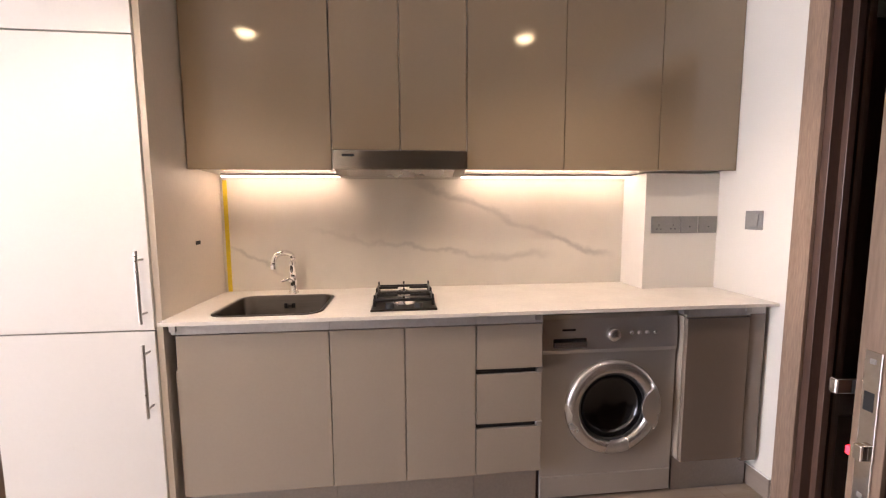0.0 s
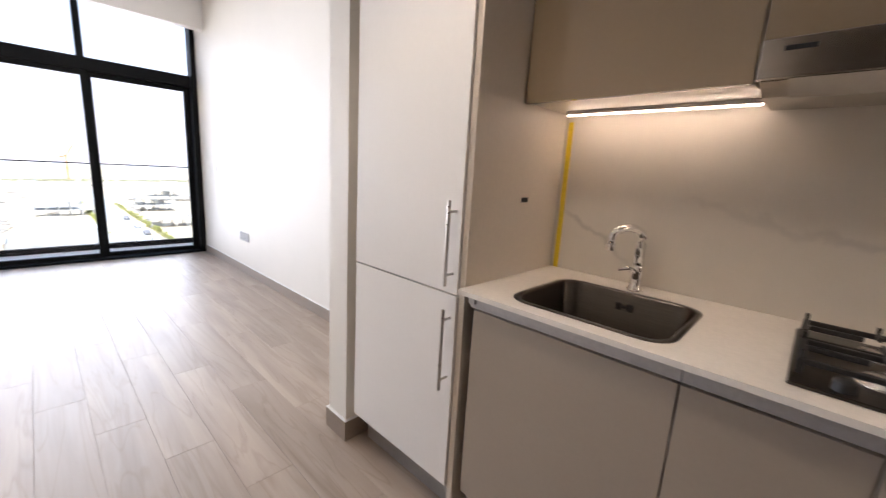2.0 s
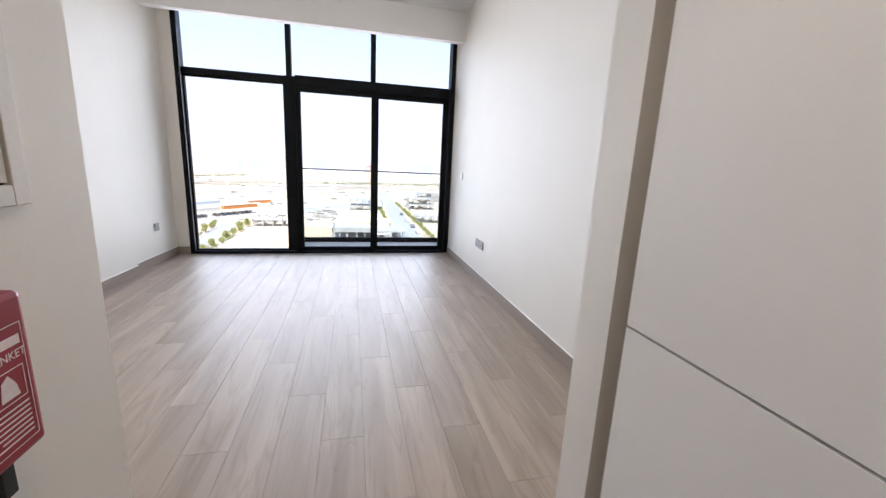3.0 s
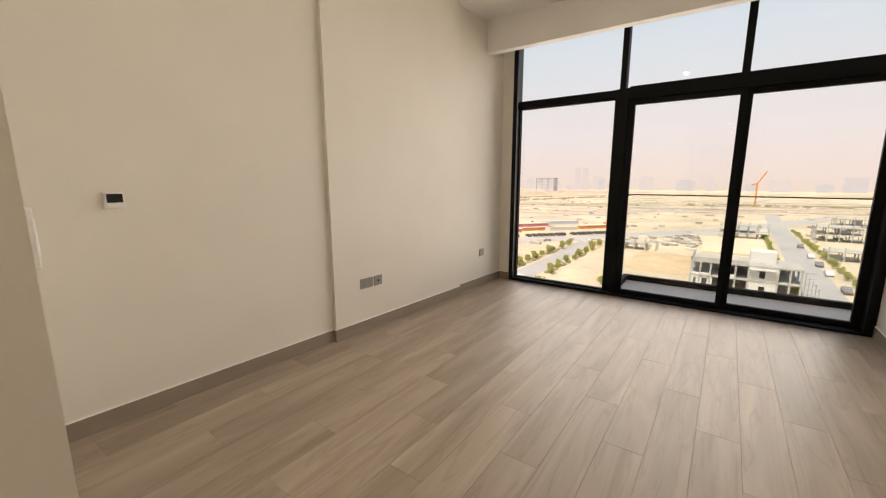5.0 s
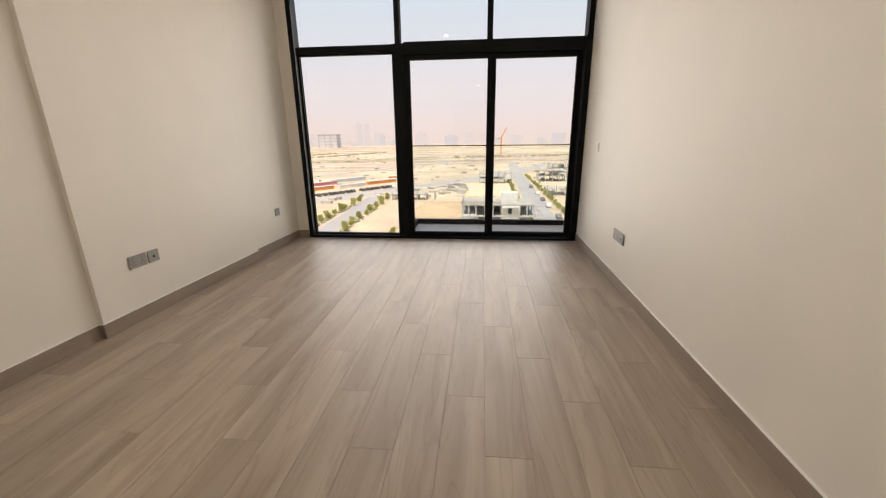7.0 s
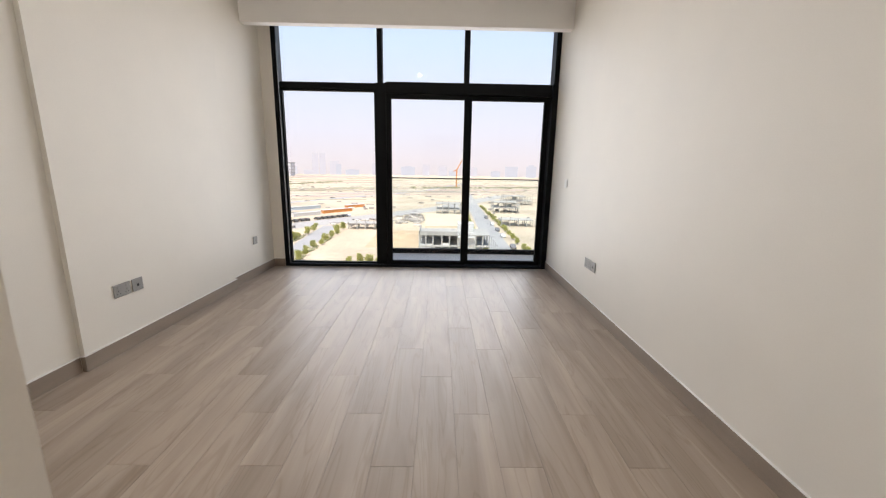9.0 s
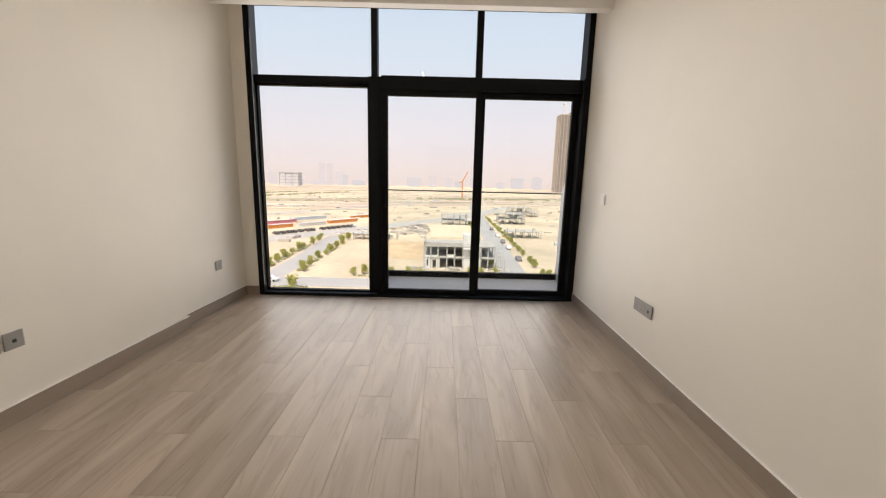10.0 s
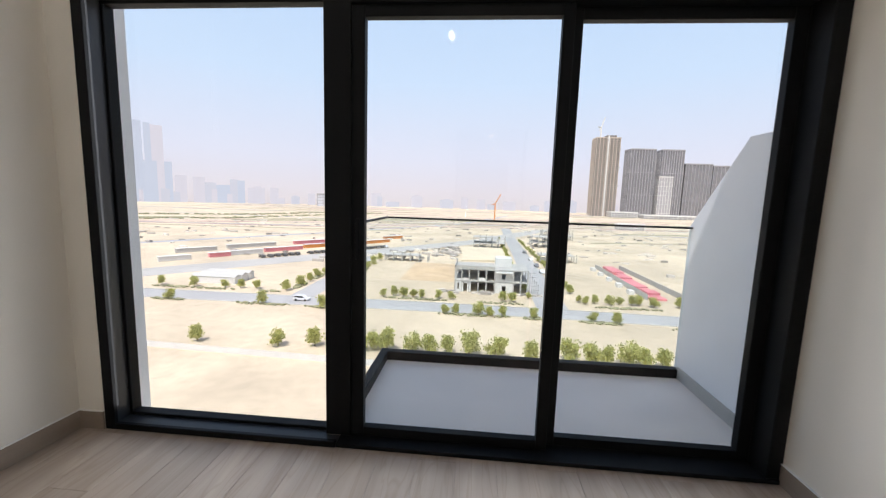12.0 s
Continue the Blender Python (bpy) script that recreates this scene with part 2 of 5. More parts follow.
YELLOW = material("yellow_tape", (0.74, 0.56, 0.02), 0.45, vary=0.08, scale=30)
RED = material("red_plastic", (0.25, 0.008, 0.02), 0.38, vary=0.05, fine=0.03)
REDPRINT = material("white_print", (0.72, 0.62, 0.60), 0.5, vary=0.05)
PANELMETAL = material("panel_powder_coat", (0.66, 0.62, 0.55), 0.42, vary=0.03, fine=0.03, bump=0.04)
DOORWOOD = material("door_light_oak", (0.27, 0.185, 0.13), 0.42, vary=0.16, scale=3, fine=0.14, fine_scale=30, stretch=(6, 6, 0.6), bump=0.06)
DOORDARK = material("door_dark_walnut", (0.085, 0.046, 0.032), 0.4, vary=0.2, scale=3, fine=0.15, fine_scale=30, stretch=(6, 6, 0.6), bump=0.05)
PANE = glass("window_glass", (0.985, 0.99, 0.995), 0.022)
RAILGLASS = glass("balustrade_glass", (0.95, 0.98, 0.975), 0.02)
LED = glowing("led_strip_light", (1.0, 0.74, 0.52), 11.0)
LAMPFACE = glowing("downlight_face", (1.0, 0.74, 0.40), 11.0)
BULBGLOW = glowing("bulb_glow", (1.0, 0.86, 0.66), 45.0)
REDLED = glowing("red_indicator", (1.0, 0.02, 0.03), 2.0)
SAND = material("sand_ground", (0.57, 0.475, 0.345), 0.95, vary=0.2, scale=0.03, fine=0.08, fine_scale=0.4)
ASPHALT = material("asphalt_road", (0.39, 0.385, 0.38), 0.9, vary=0.08, scale=0.05, fine=0.05, fine_scale=1.5)
KERB = material("kerb_concrete", (0.50, 0.49, 0.46), 0.9, vary=0.06, scale=0.3)
CONCRETE = material("raw_concrete", (0.44, 0.43, 0.40), 0.9, vary=0.12, scale=0.4, fine=0.06, fine_scale=4)
OFFWHITE = material("site_white", (0.66, 0.65, 0.62), 0.8, vary=0.06, scale=0.4)
LEAF = material("leaf_green", (0.49, 0.49, 0.20), 0.7, vary=0.3, scale=1.2, island=True, per_object=0.0)
HEDGE = material("hedge_green", (0.27, 0.265, 0.15), 0.8, vary=0.3, scale=0.6, fine=0.3, fine_scale=4)
leaf_nodes, leaf_links = LEAF.node_tree.nodes, LEAF.node_tree.links
leaf_glow, leaf_mix = leaf_nodes.new("ShaderNodeBsdfTranslucent"), leaf_nodes.new("ShaderNodeMixShader")
leaf_glow.inputs["Color"].default_value = (0.55, 0.55, 0.16, 1)
leaf_mix.inputs["Fac"].default_value = 0.5
leaf_links.new(leaf_nodes["Principled BSDF"].outputs["BSDF"], leaf_mix.inputs[1])
leaf_links.new(leaf_glow.outputs["BSDF"], leaf_mix.inputs[2])
leaf_links.new(leaf_mix.outputs["Shader"], leaf_nodes["Material Output"].inputs["Surface"])
BARK = material("bark", (0.16, 0.11, 0.07), 0.9, vary=0.2)
TOWERGLASS = material("tower_glazing", (0.20, 0.195, 0.205), 0.25, vary=0.12, scale=0.05)
TOWERPALE = material("tower_pale_cladding", (0.37, 0.36, 0.37), 0.6, vary=0.06, scale=0.05)
HOODSTEEL = material("hood_polished_steel", (0.50, 0.47, 0.43), 0.2, metal=1.0, vary=0.04, fine=0.06, fine_scale=40, stretch=(0.5, 14, 14), rough_vary=0.04)
# Haze over the far towers is put in as sky-toned emission.
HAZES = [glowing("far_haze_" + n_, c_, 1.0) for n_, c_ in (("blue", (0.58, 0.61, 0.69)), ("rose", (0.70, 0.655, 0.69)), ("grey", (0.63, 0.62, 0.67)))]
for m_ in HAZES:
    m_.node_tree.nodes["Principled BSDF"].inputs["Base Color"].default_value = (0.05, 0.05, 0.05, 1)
ORANGE = material("crane_orange", (0.62, 0.25, 0.06), 0.5)
PINKROOF = material("pink_site_sheet", (0.62, 0.22, 0.24), 0.7, vary=0.15, scale=0.3)
BLUEFENCE = material("pale_blue_hoarding", (0.52, 0.60, 0.66), 0.6, vary=0.08, scale=0.3)
CARWHITE = material("car_white", (0.75, 0.75, 0.75), 0.25, coat=0.5)


# ---- building helpers ----
ORIGIN = {}


def thing(name, base, label, category, group="", kind=""):
    """An empty at its base, under which its parts go."""
    ob = new(name)
    ob.location = base
    ob.empty_display_size = 0.05
    ORIGIN[ob.name] = Vector(base)
    return tagged(ob, label, category, group, kind)


def link(name, bm, mat, base, smooth=False):
    me = bpy.data.meshes.new(name)
    bm.normal_update()
    bm.to_mesh(me)
    bm.free()
    me.materials.append(mat)
    if smooth:
        for p in me.polygons:
            p.use_smooth = True
    ob = new(name, me)
    ob.location = base
    return ob


def solo(name, bm, mat, label="", category="", kind="", group="", smooth=False):
    """A thing that is one mesh, with its origin at the middle of its foot."""
    co = [v.co for v in bm.verts]
    lo = [min(c[i] for c in co) for i in range(3)]
    hi = [max(c[i] for c in co) for i in range(3)]
    base = Vector(((lo[0] + hi[0]) / 2, (lo[1] + hi[1]) / 2, lo[2]))
    bm.transform(Matrix.Translation(-base))
    ob = link(name, bm, mat, base, smooth)
    ORIGIN[ob.name] = base
    return tagged(ob, label, category, group, kind)


def part(name, bm, mat, parent, label="", smooth=False):
    """One mesh under a thing or under a part, given in world places."""
    base = ORIGIN[parent.name]
    bm.transform(Matrix.Translation(-base))
    ob = link(name, bm, mat, (0, 0, 0), smooth)
    ob.parent = parent
    ORIGIN[ob.name] = base
    if label:
        tagged(ob, label)
    return ob


def soft(bm, geom, width, segments=2):
    edges = list({e for v in geom for e in v.link_edges})
    bmesh.ops.bevel(bm, geom=edges, offset=width, segments=segments, affect="EDGES", profile=0.5)


def box(x0, x1, y0, y1, z0, z1, bevel=0.0, bm=None, segments=2):
    bm = bm or bmesh.new()
    made = bmesh.ops.create_cube(bm, size=1.0, matrix=Matrix.Translation(((x0 + x1) / 2, (y0 + y1) / 2, (z0 + z1) / 2)) @ Matrix.Diagonal((abs(x1 - x0), abs(y1 - y0), abs(z1 - z0), 1)))
    if bevel:
        soft(bm, made["verts"], bevel, segments)
    return bm


def rod(a, b, r, r2=None, bm=None, sides=16):
    """A round bar from a to b."""
    bm = bm or bmesh.new()
    a, b = Vector(a), Vector(b)
    d = b - a
    m = Matrix.Translation((a + b) / 2) @ d.to_track_quat("Z", "Y").to_matrix().to_4x4()
    bmesh.ops.create_cone(bm, cap_ends=True, segments=sides, radius1=r, radius2=r if r2 is None else r2, depth=d.length, matrix=m)
    return bm


def tube(points, r, bm=None, sides=12):
    """A bent round tube through points."""
    bm = bm or bmesh.new()
    pts = [Vector(p) for p in points]
    rings = []
    for i, p in enumerate(pts):
        d = (pts[min(i + 1, len(pts) - 1)] - pts[max(i - 1, 0)]).normalized()
        q = d.to_track_quat("Z", "Y")
        rr = r[i] if isinstance(r, (list, tuple)) else r
        rings.append([bm.verts.new(p + q @ Vector((rr * math.cos(2 * math.pi * k / sides), rr * math.sin(2 * math.pi * k / sides), 0))) for k in range(sides)])
    for a, b in zip(rings, rings[1:]):
        for k in range(sides):
            bm.faces.new((a[k], a[(k + 1) % sides], b[(k + 1) % sides], b[k]))
    bm.faces.new(list(reversed(rings[0])))
    bm.faces.new(rings[-1])
    return bm


def lathe(profile, m, sides=40, bm=None):
    """A turned shape: profile of (radius, height), along z of m."""
    bm = bm or bmesh.new()
    rings = []
    for r, h in profile:
        rings.append([bm.verts.new(m @ Vector((r * math.cos(2 * math.pi * k / sides), r * math.sin(2 * math.pi * k / sides), h))) for k in range(sides)])
    for a, b in zip(rings, rings[1:]):
        for k in range(sides):
            bm.faces.new((a[k], a[(k + 1) % sides], b[(k + 1) % sides], b[k]))
    return bm


def prism(outline, axis, lo, hi, bm=None):
    """An outline in the two other axes, drawn out along axis."""
    bm = bm or bmesh.new()
    def at(u, v, w):
        return {"x": (w, u, v), "y": (u, w, v), "z": (u, v, w)}[axis]
    a = [bm.verts.new(at(u, v, lo)) for u, v in outline]
    b = [bm.verts.new(at(u, v, hi)) for u, v in outline]
    bm.faces.new(a)
    bm.faces.new(list(reversed(b)))
    k = len(a)
    for i in range(k):
        bm.faces.new((a[i], b[i], b[(i + 1) % k], a[(i + 1) % k]))
    bmesh.ops.recalc_face_normals(bm, faces=bm.faces)
    return bm


def rounded(x0, x1, y0, y1, r, steps=6):
    pts = []
    for cx, cy, a in ((x1 - r, y1 - r, 0), (x0 + r, y1 - r, 90), (x0 + r, y0 + r, 180), (x1 - r, y0 + r, 270)):
        pts += [(cx + r * math.cos(radians(a + 90 * k / steps)), cy + r * math.sin(radians(a + 90 * k / steps))) for k in range(steps + 1)]
    return pts


def letters(name, text, size, m, mat, parent, thick=0.0006):
    """Raised lettering in the built-in font, turned into a mesh."""
    cu = bpy.data.curves.new(name, "FONT")
    cu.body, cu.size, cu.extrude, cu.align_x, cu.align_y = text, size, thick, "CENTER", "CENTER"
    ob = new(name, cu)
    me = bpy.data.meshes.new_from_object(ob)
    bpy.data.objects.remove(ob)
    me.transform(Matrix.Translation(-ORIGIN[parent.name]) @ m)
    me.materials.append(mat)
    done = new(name, me)
    done.parent = parent
    ORIGIN[done.name] = ORIGIN[parent.name]
    return done


def structure(name, bm, mat, label, category):
    return solo(name, bm, mat, label, category, "structure")


# ---- structure ----
LEFT, COL, RIGHT, WINX = -0.955, -0.87, 2.71, -5.95
CEIL_HI, CEIL_LO, SK = 3.07, 2.40, 0.098
HALLY, ENDX = 0.83, -1.364
structure("wall_left", prism([(-6.07, LEFT - 0.15), (2.04, LEFT - 0.15), (2.04, -0.985), (ENDX, -0.985), (-3.205, -0.900), (-6.07, -0.900)], "z", 0, CEIL_HI), PAINT, "plain cream painted plaster wall", "wall")
structure("wall_left_far", prism([(-6.07, LEFT), (-4.89, LEFT), (-4.89, -0.838), (-5.83, -0.785), (-6.07, -0.785)], "z", 0, CEIL_HI), PAINT, "cream painted wall beside the window", "wall")
structure("wall_left_pier", prism([(-4.89, LEFT), (-3.205, LEFT), (-3.205, COL), (-4.89, -0.79)], "z", 0, CEIL_HI), PAINT, "shallow cream painted pier on the wall", "wall")
structure("wall_right", box(-6.07, -1.435, RIGHT, RIGHT + 0.15, 0, CEIL_HI), PAINT, "plain cream painted plaster wall", "wall")
structure("wall_pillar", box(-1.435, -1.29, 2.03, RIGHT + 0.15, 0, CEIL_HI), PAINT, "cream painted pillar beside the kitchen", "wall")
structure("wall_kitchen_back", box(-1.29, 2.04, 2.60, 2.75, 0, CEIL_LO), PAINT, "painted wall behind the kitchen units", "wall")
structure("wall_column", box(1.49, 1.89, 2.385, 2.60, 0.0, 1.49), PAINT, "boxed-out painted column above the worktop", "wall")
bm = box(1.89, 2.04, 1.90, 2.60, 0, CEIL_LO)
box(1.89, 2.04, LEFT, 0.93, 0, CEIL_LO, bm=bm)
box(1.89, 2.04, 0.93, 1.90, 2.12, CEIL_LO, bm=bm)
structure("wall_entrance", bm, PAINT, "white painted wall with the entrance doorway", "wall")
bm = box(-1.364, -0.095, 0.71, HALLY, 0, CEIL_LO)
box(0.86, 1.89, 0.71, HALLY, 0, CEIL_LO, bm=bm)
box(-0.095, 0.86, 0.71, HALLY, 2.12, CEIL_LO, bm=bm)
structure("wall_hall", bm, PAINT, "cream painted hall wall with a doorway", "wall")
structure("wall_room_end", box(ENDX, -1.18, -0.985, 0.71, 0, CEIL_HI), PAINT, "cream painted end wall of the living room", "wall")
structure("wall_bulkhead", box(-1.29, -1.17, 0.71, RIGHT + 0.15, CEIL_LO, CEIL_HI), PAINT, "painted bulkhead where the ceiling steps down", "wall")
bm = box(-6.07, -5.85, LEFT, -0.645, 0, CEIL_HI)
box(-6.07, WINX, -0.645, RIGHT, 3.05, CEIL_HI, bm=bm)
structure("wall_window", bm, PAINT, "cream painted wall round the window", "wall")
structure("ceiling_beam", box(-5.575, -5.47, LEFT, RIGHT, 2.728, CEIL_HI, 0.003), CEIL, "plastered pelmet hanging from the ceiling before the window", "ceiling")
structure("ceiling_living", box(-6.07, -1.17, LEFT - 0.15, RIGHT + 0.15, CEIL_HI, CEIL_HI + 0.12), CEIL, "plain white plastered ceiling", "ceiling")
structure("ceiling_hall", box(-1.17, 3.3, LEFT - 0.15, 2.75, CEIL_LO, CEIL_LO + 0.12), CEIL, "plain white lower ceiling of hall and kitchen", "ceiling")
# Added walls close off the corridor; their dark brown stands in for missing light.
bm = box(3.15, 3.3, 0.3, 2.75, 0, CEIL_LO)
box(2.04, 3.15, 2.60, 2.75, 0, CEIL_LO, bm=bm)
box(2.04, 3.15, 0.15, 0.30, 0, CEIL_LO, bm=bm)
structure("wall_corridor", bm, DOORDARK, "added corridor wall outside, coloured dark brown for the unlit space", "wall")


def skirting(x0, x1, y0, y1, top=SK):
    ob = structure("baseboard", box(x0, x1, y0, y1, 0.0, top, 0.0015, segments=1), SKIRT, "low grey-brown tile skirting along the wall", "skirting")
    part("sealant_bead", box(x0, x1, y0, y1, top + 0.0002, top + 0.0042), CEIL, ob, "thin white line of sealant")
    return ob


T = 0.012


def slanted_skirting(xa, ya, xb, yb):
    """Skirting on a wall that runs slightly out of square."""
    line = [(xa, ya), (xb, yb), (xb, yb + T), (xa, ya + T)]
    ob = structure("baseboard", prism(line, "z", 0.0, SK), SKIRT, "low grey-brown tile skirting along the wall", "skirting")
    part("sealant_bead", prism(line, "z", SK + 0.0002, SK + 0.0042), CEIL, ob, "thin white line of sealant")


slanted_skirting(-3.205 + T, -0.900, ENDX - T, -0.9845)
slanted_skirting(-4.89 - T, -0.7894, -3.205 + T, COL - 0.0006)
skirting(-3.205, -3.205 + T, -0.888, COL)
skirting(-4.89 - T, -4.89, -0.8255, -0.7905)
slanted_skirting(-5.85 + T, -0.786, -4.89 - T, -0.8373)
skirting(-5.85, -5.85 + T, -0.7855, -0.646)
skirting(-5.860, -1.435 - T, RIGHT - T, RIGHT)
skirting(-1.435 - T, -1.435, 2.03 - T, RIGHT)
skirting(-1.435, -1.29 + T, 2.03 - T, 2.03)
skirting(-1.29, -1.29 + T, 2.03, 2.25)
skirting(ENDX, -0.15, HALLY, HALLY + T)
skirting(ENDX - T, ENDX, -0.97, HALLY + T)
skirting(0.92, 1.85, HALLY, HALLY + T)
skirting(1.89 - T, 1.89, 1.99, 2.14)


# ---- window wall ----
win = thing("window_1", (-5.97, 1.0, 0), "full-height black aluminium window with sliding balcony door", "window", kind="structure")


def bar(name, y0, y1, z0, z1, x0=-6.04, x1=-5.935):
    return part(name, box(x0, x1, y0, y1, z0, z1, 0.003, segments=1), BLACKFRAME, win)


bar("left_jamb", -0.73, -0.646, 0, 3.05, x1=-5.93)
bar("front_lip", -0.6445, -0.59, 0, 3.049, x0=-5.872, x1=-5.848)
bar("front_lip", -0.59, 0.60, 0, 0.034, x0=-5.872, x1=-5.848)
part("reveal", box(-6.04, -5.872, -0.6445, -0.612, 0, 3.049, 0.001), FRAMEGLOSS, win, "dark satin inner face of the window jamb")
part("sill", box(-6.04, -5.872, -0.612, 0.525, 0, 0.018, 0.001), FRAMEGLOSS, win, "dark satin sill of the fixed pane")
part("reveal", box(-5.93, -5.872, 0.525, 0.60, 0, 0.018, 0.001), FRAMEGLOSS, win)
bar("mullion", 0.525, 0.655, 0.0225, 2.245, x1=-5.925)
bar("upper_mullion", 0.555, 0.615, 2.245, 3.0)
bar("upper_mullion", 1.592, 1.655, 2.255, 3.0)
bar("upper_jamb", 2.655, 2.71, 2.255, 3.049, x1=-5.868)
bar("head_rail", -0.615, 2.655, 2.90, 3.05)
bar("left_transom", -0.615, 0.525, 2.165, 2.235)
bar("door_head", 0.655, 2.645, 2.125, 2.255, x1=-5.92)
bar("door_track", 0.60, 2.71, 0, 0.022, x1=-5.852)
bar("right_jamb", 2.645, 2.71, 0.022, 2.255, x1=-5.862)
leaf = {}
for name, y0, y1, x0 in (("sliding_panel", 0.655, 1.655, -5.985), ("fixed_panel", 1.645, 2.645, -6.03)):
    x1 = x0 + 0.045
    wl_, wr_ = (0.062, 0.052) if name == "sliding_panel" else (0.055, 0.060)
    bm = box(x0, x1, y0, y0 + wl_, 0.022, 2.125, 0.002, segments=1)
    box(x0, x1, y1 - wr_, y1, 0.022, 2.125, 0.002, bm=bm, segments=1)
    box(x0, x1, y0 + wl_, y1 - wr_, 0.022, 0.068, 0.002, bm=bm, segments=1)
    box(x0, x1, y0 + wl_, y1 - wr_, 2.072, 2.125, 0.002, bm=bm, segments=1)
    leaf[name] = part(name, bm, BLACKFRAME, win)
    pane = part("pane", box(x0 + 0.018, x0 + 0.026, y0 + wl_ - 0.004, y1 - wr_ + 0.004, 0.064, 2.076), PANE, leaf[name])
    pane.visible_shadow = False
part("door_pull", box(-5.94, -5.925, 0.675, 0.695, 0.95, 1.15, 0.003), BLACKFRAME, leaf["sliding_panel"])
for y0, y1, z0, z1 in ((-0.612, 0.525, 0.018, 0.034), (-0.615, 0.525, 2.149, 2.165), (-0.612, -0.597, 0.034, 2.149), (0.509, 0.525, 0.034, 2.149),
                       (0.655, 2.655, 2.255, 2.268), (-0.615, 0.555, 2.235, 2.248)):
    bar("glazing_bead", y0, y1, z0, z1, x0=-6.025, x1=-5.965)
for y0, y1, z0, z1 in ((-0.62, 0.53, 0.016, 2.17), (-0.62, 0.56, 2.23, 3.005), (0.61, 1.597, 2.25, 3.005), (1.65, 2.66, 2.25, 3.005)):
    pane = part("pane", box(-5.995, -5.985, y0, y1, z0, z1), PANE, win)
    pane.visible_shadow = False

# ---- balcony ----
structure("balcony_floor", box(-7.32, -6.045, 0.48, 3.05, -0.30, -0.12), BALCTILE, "pale grey tiled balcony floor in shade", "balcony")
structure("balcony_threshold", box(-6.07, -5.90, 0.50, RIGHT, -0.30, -0.004), KERB, "concrete threshold under the sliding door", "threshold")
structure("facade_below", box(-6.07, -5.95, -6.0, 9.0, -29.0, -0.004), OUTWALL, "rendered facade below the window", "facade")
structure("wall_balcony", prism([(-6.0, -0.12), (-7.30, -0.12), (-7.30, 1.10), (-6.72, 1.70), (-6.0, 1.70)], "y", 2.93, 3.08), OUTWALL, "white rendered balcony side wall with sloping top", "wall")
structure("wall_fin", box(-6.26, -6.045, -0.98, -0.755, -1.5, 3.6, 0.004), OUTWALL, "narrow white rendered fin beside the window", "wall")
skb = structure("baseboard", box(-7.24, -6.05, 2.918, 2.93, -0.12, -0.025, 0.001, segments=1), CONCRETE, "grey tile skirting on the balcony wall", "skirting")
structure("wall_balcony_reveal", box(-6.07, -5.95, RIGHT, 3.08, -0.12, 3.2), OUTWALL, "rendered reveal beside the balcony door", "wall")
rail = thing("glass_balustrade", (-7.26, 1.7, -0.12), "frameless glass balcony balustrade with thin dark rail", "balustrade")
part("base_channel", box(-7.29, -7.22, 0.49, 2.93, -0.12, -0.045, 0.003), BLACKFRAME, rail)
part("base_channel", box(-7.22, -6.05, 0.49, 0.555, -0.12, -0.045, 0.003), BLACKFRAME, rail)
part("handrail", box(-7.272, -7.245, 0.51, 2.93, 1.085, 1.10, 0.003), BLACKFRAME, rail)
part("handrail", box(-7.245, -6.05, 0.51, 0.537, 1.085, 1.10, 0.003), BLACKFRAME, rail)
for y0, y1 in ((0.53, 1.72), (1.732, 2.925)):
    p = part("glass_panel", box(-7.264, -7.252, y0, y1, -0.05, 1.09), RAILGLASS, rail)
    p.visible_shadow = False
p = part("glass_panel", box(-7.25, -6.06, 0.517, 0.529, -0.05, 1.09), RAILGLASS, rail)
p.visible_shadow = False
drain = thing("floor_drain", (-6.27, 2.46, -0.12), "small square metal drain in the balcony floor", "drain")
part("grate_frame", box(-6.33, -6.21, 2.40, 2.52, -0.12, -0.115, 0.001), ALU, drain)
for k in range(4):
    part("slot", box(-6.31, -6.23, 2.418 + 0.024 * k, 2.430 + 0.024 * k, -0.115, -0.113), PLATEDARK, drain)


# ---- fitted kitchen ----
def tbar(x, y, z0, z1, parent):
    h = part("handle", rod((x, y, z0), (x, y, z1), 0.006), STEEL, parent, "slim brushed steel bar handle", smooth=False)
    for z in (z0 + 0.035, z1 - 0.035):
        part("handle_post", rod((x, y, z), (x, 2.04, z), 0.0045), STEEL, h)
    return h


BASEY, UPY = 2.05, 2.285
tall = thing("tall_fridge_cabinet", (-0.95, 2.3, 0), "tall white gloss integrated fridge cabinet to the ceiling", "cabinet")
part("body", box(-1.238, -0.672, 2.064, 2.585, 0.15, 2.39), CARCASS, tall)
part("side_panel", box(-0.668, -0.645, 2.05, 2.598, 0.0, 2.395, 0.001), CARCASS, tall, "cream side panel next to the worktop")
part("filler", box(-1.277, -1.242, 2.15, 2.20, 0.0, 2.395), CARCASS, tall)
part("plinth", box(-1.24, -0.672, 2.12, 2.14, 0.0, 0.148), ALU, tall)
for name, z0, z1, h in (("lower_door", 0.160, 0.862, (0.54, 0.82)), ("upper_door", 0.868, 1.926, (0.90, 1.17)), ("top_door", 1.932, 2.385, None)):
    d = part(name, box(-1.238, -0.670, 2.04, 2.062, z0, z1, 0.0012), WHITECAB, tall)
    if h:
        tbar(-0.692, 2.003, *h, d)
sticker = solo("sticker", box(-0.645, -0.6442, 2.325, 2.365, 1.163, 1.180), DARK, "small black sticker on the cabinet side", "sticker")


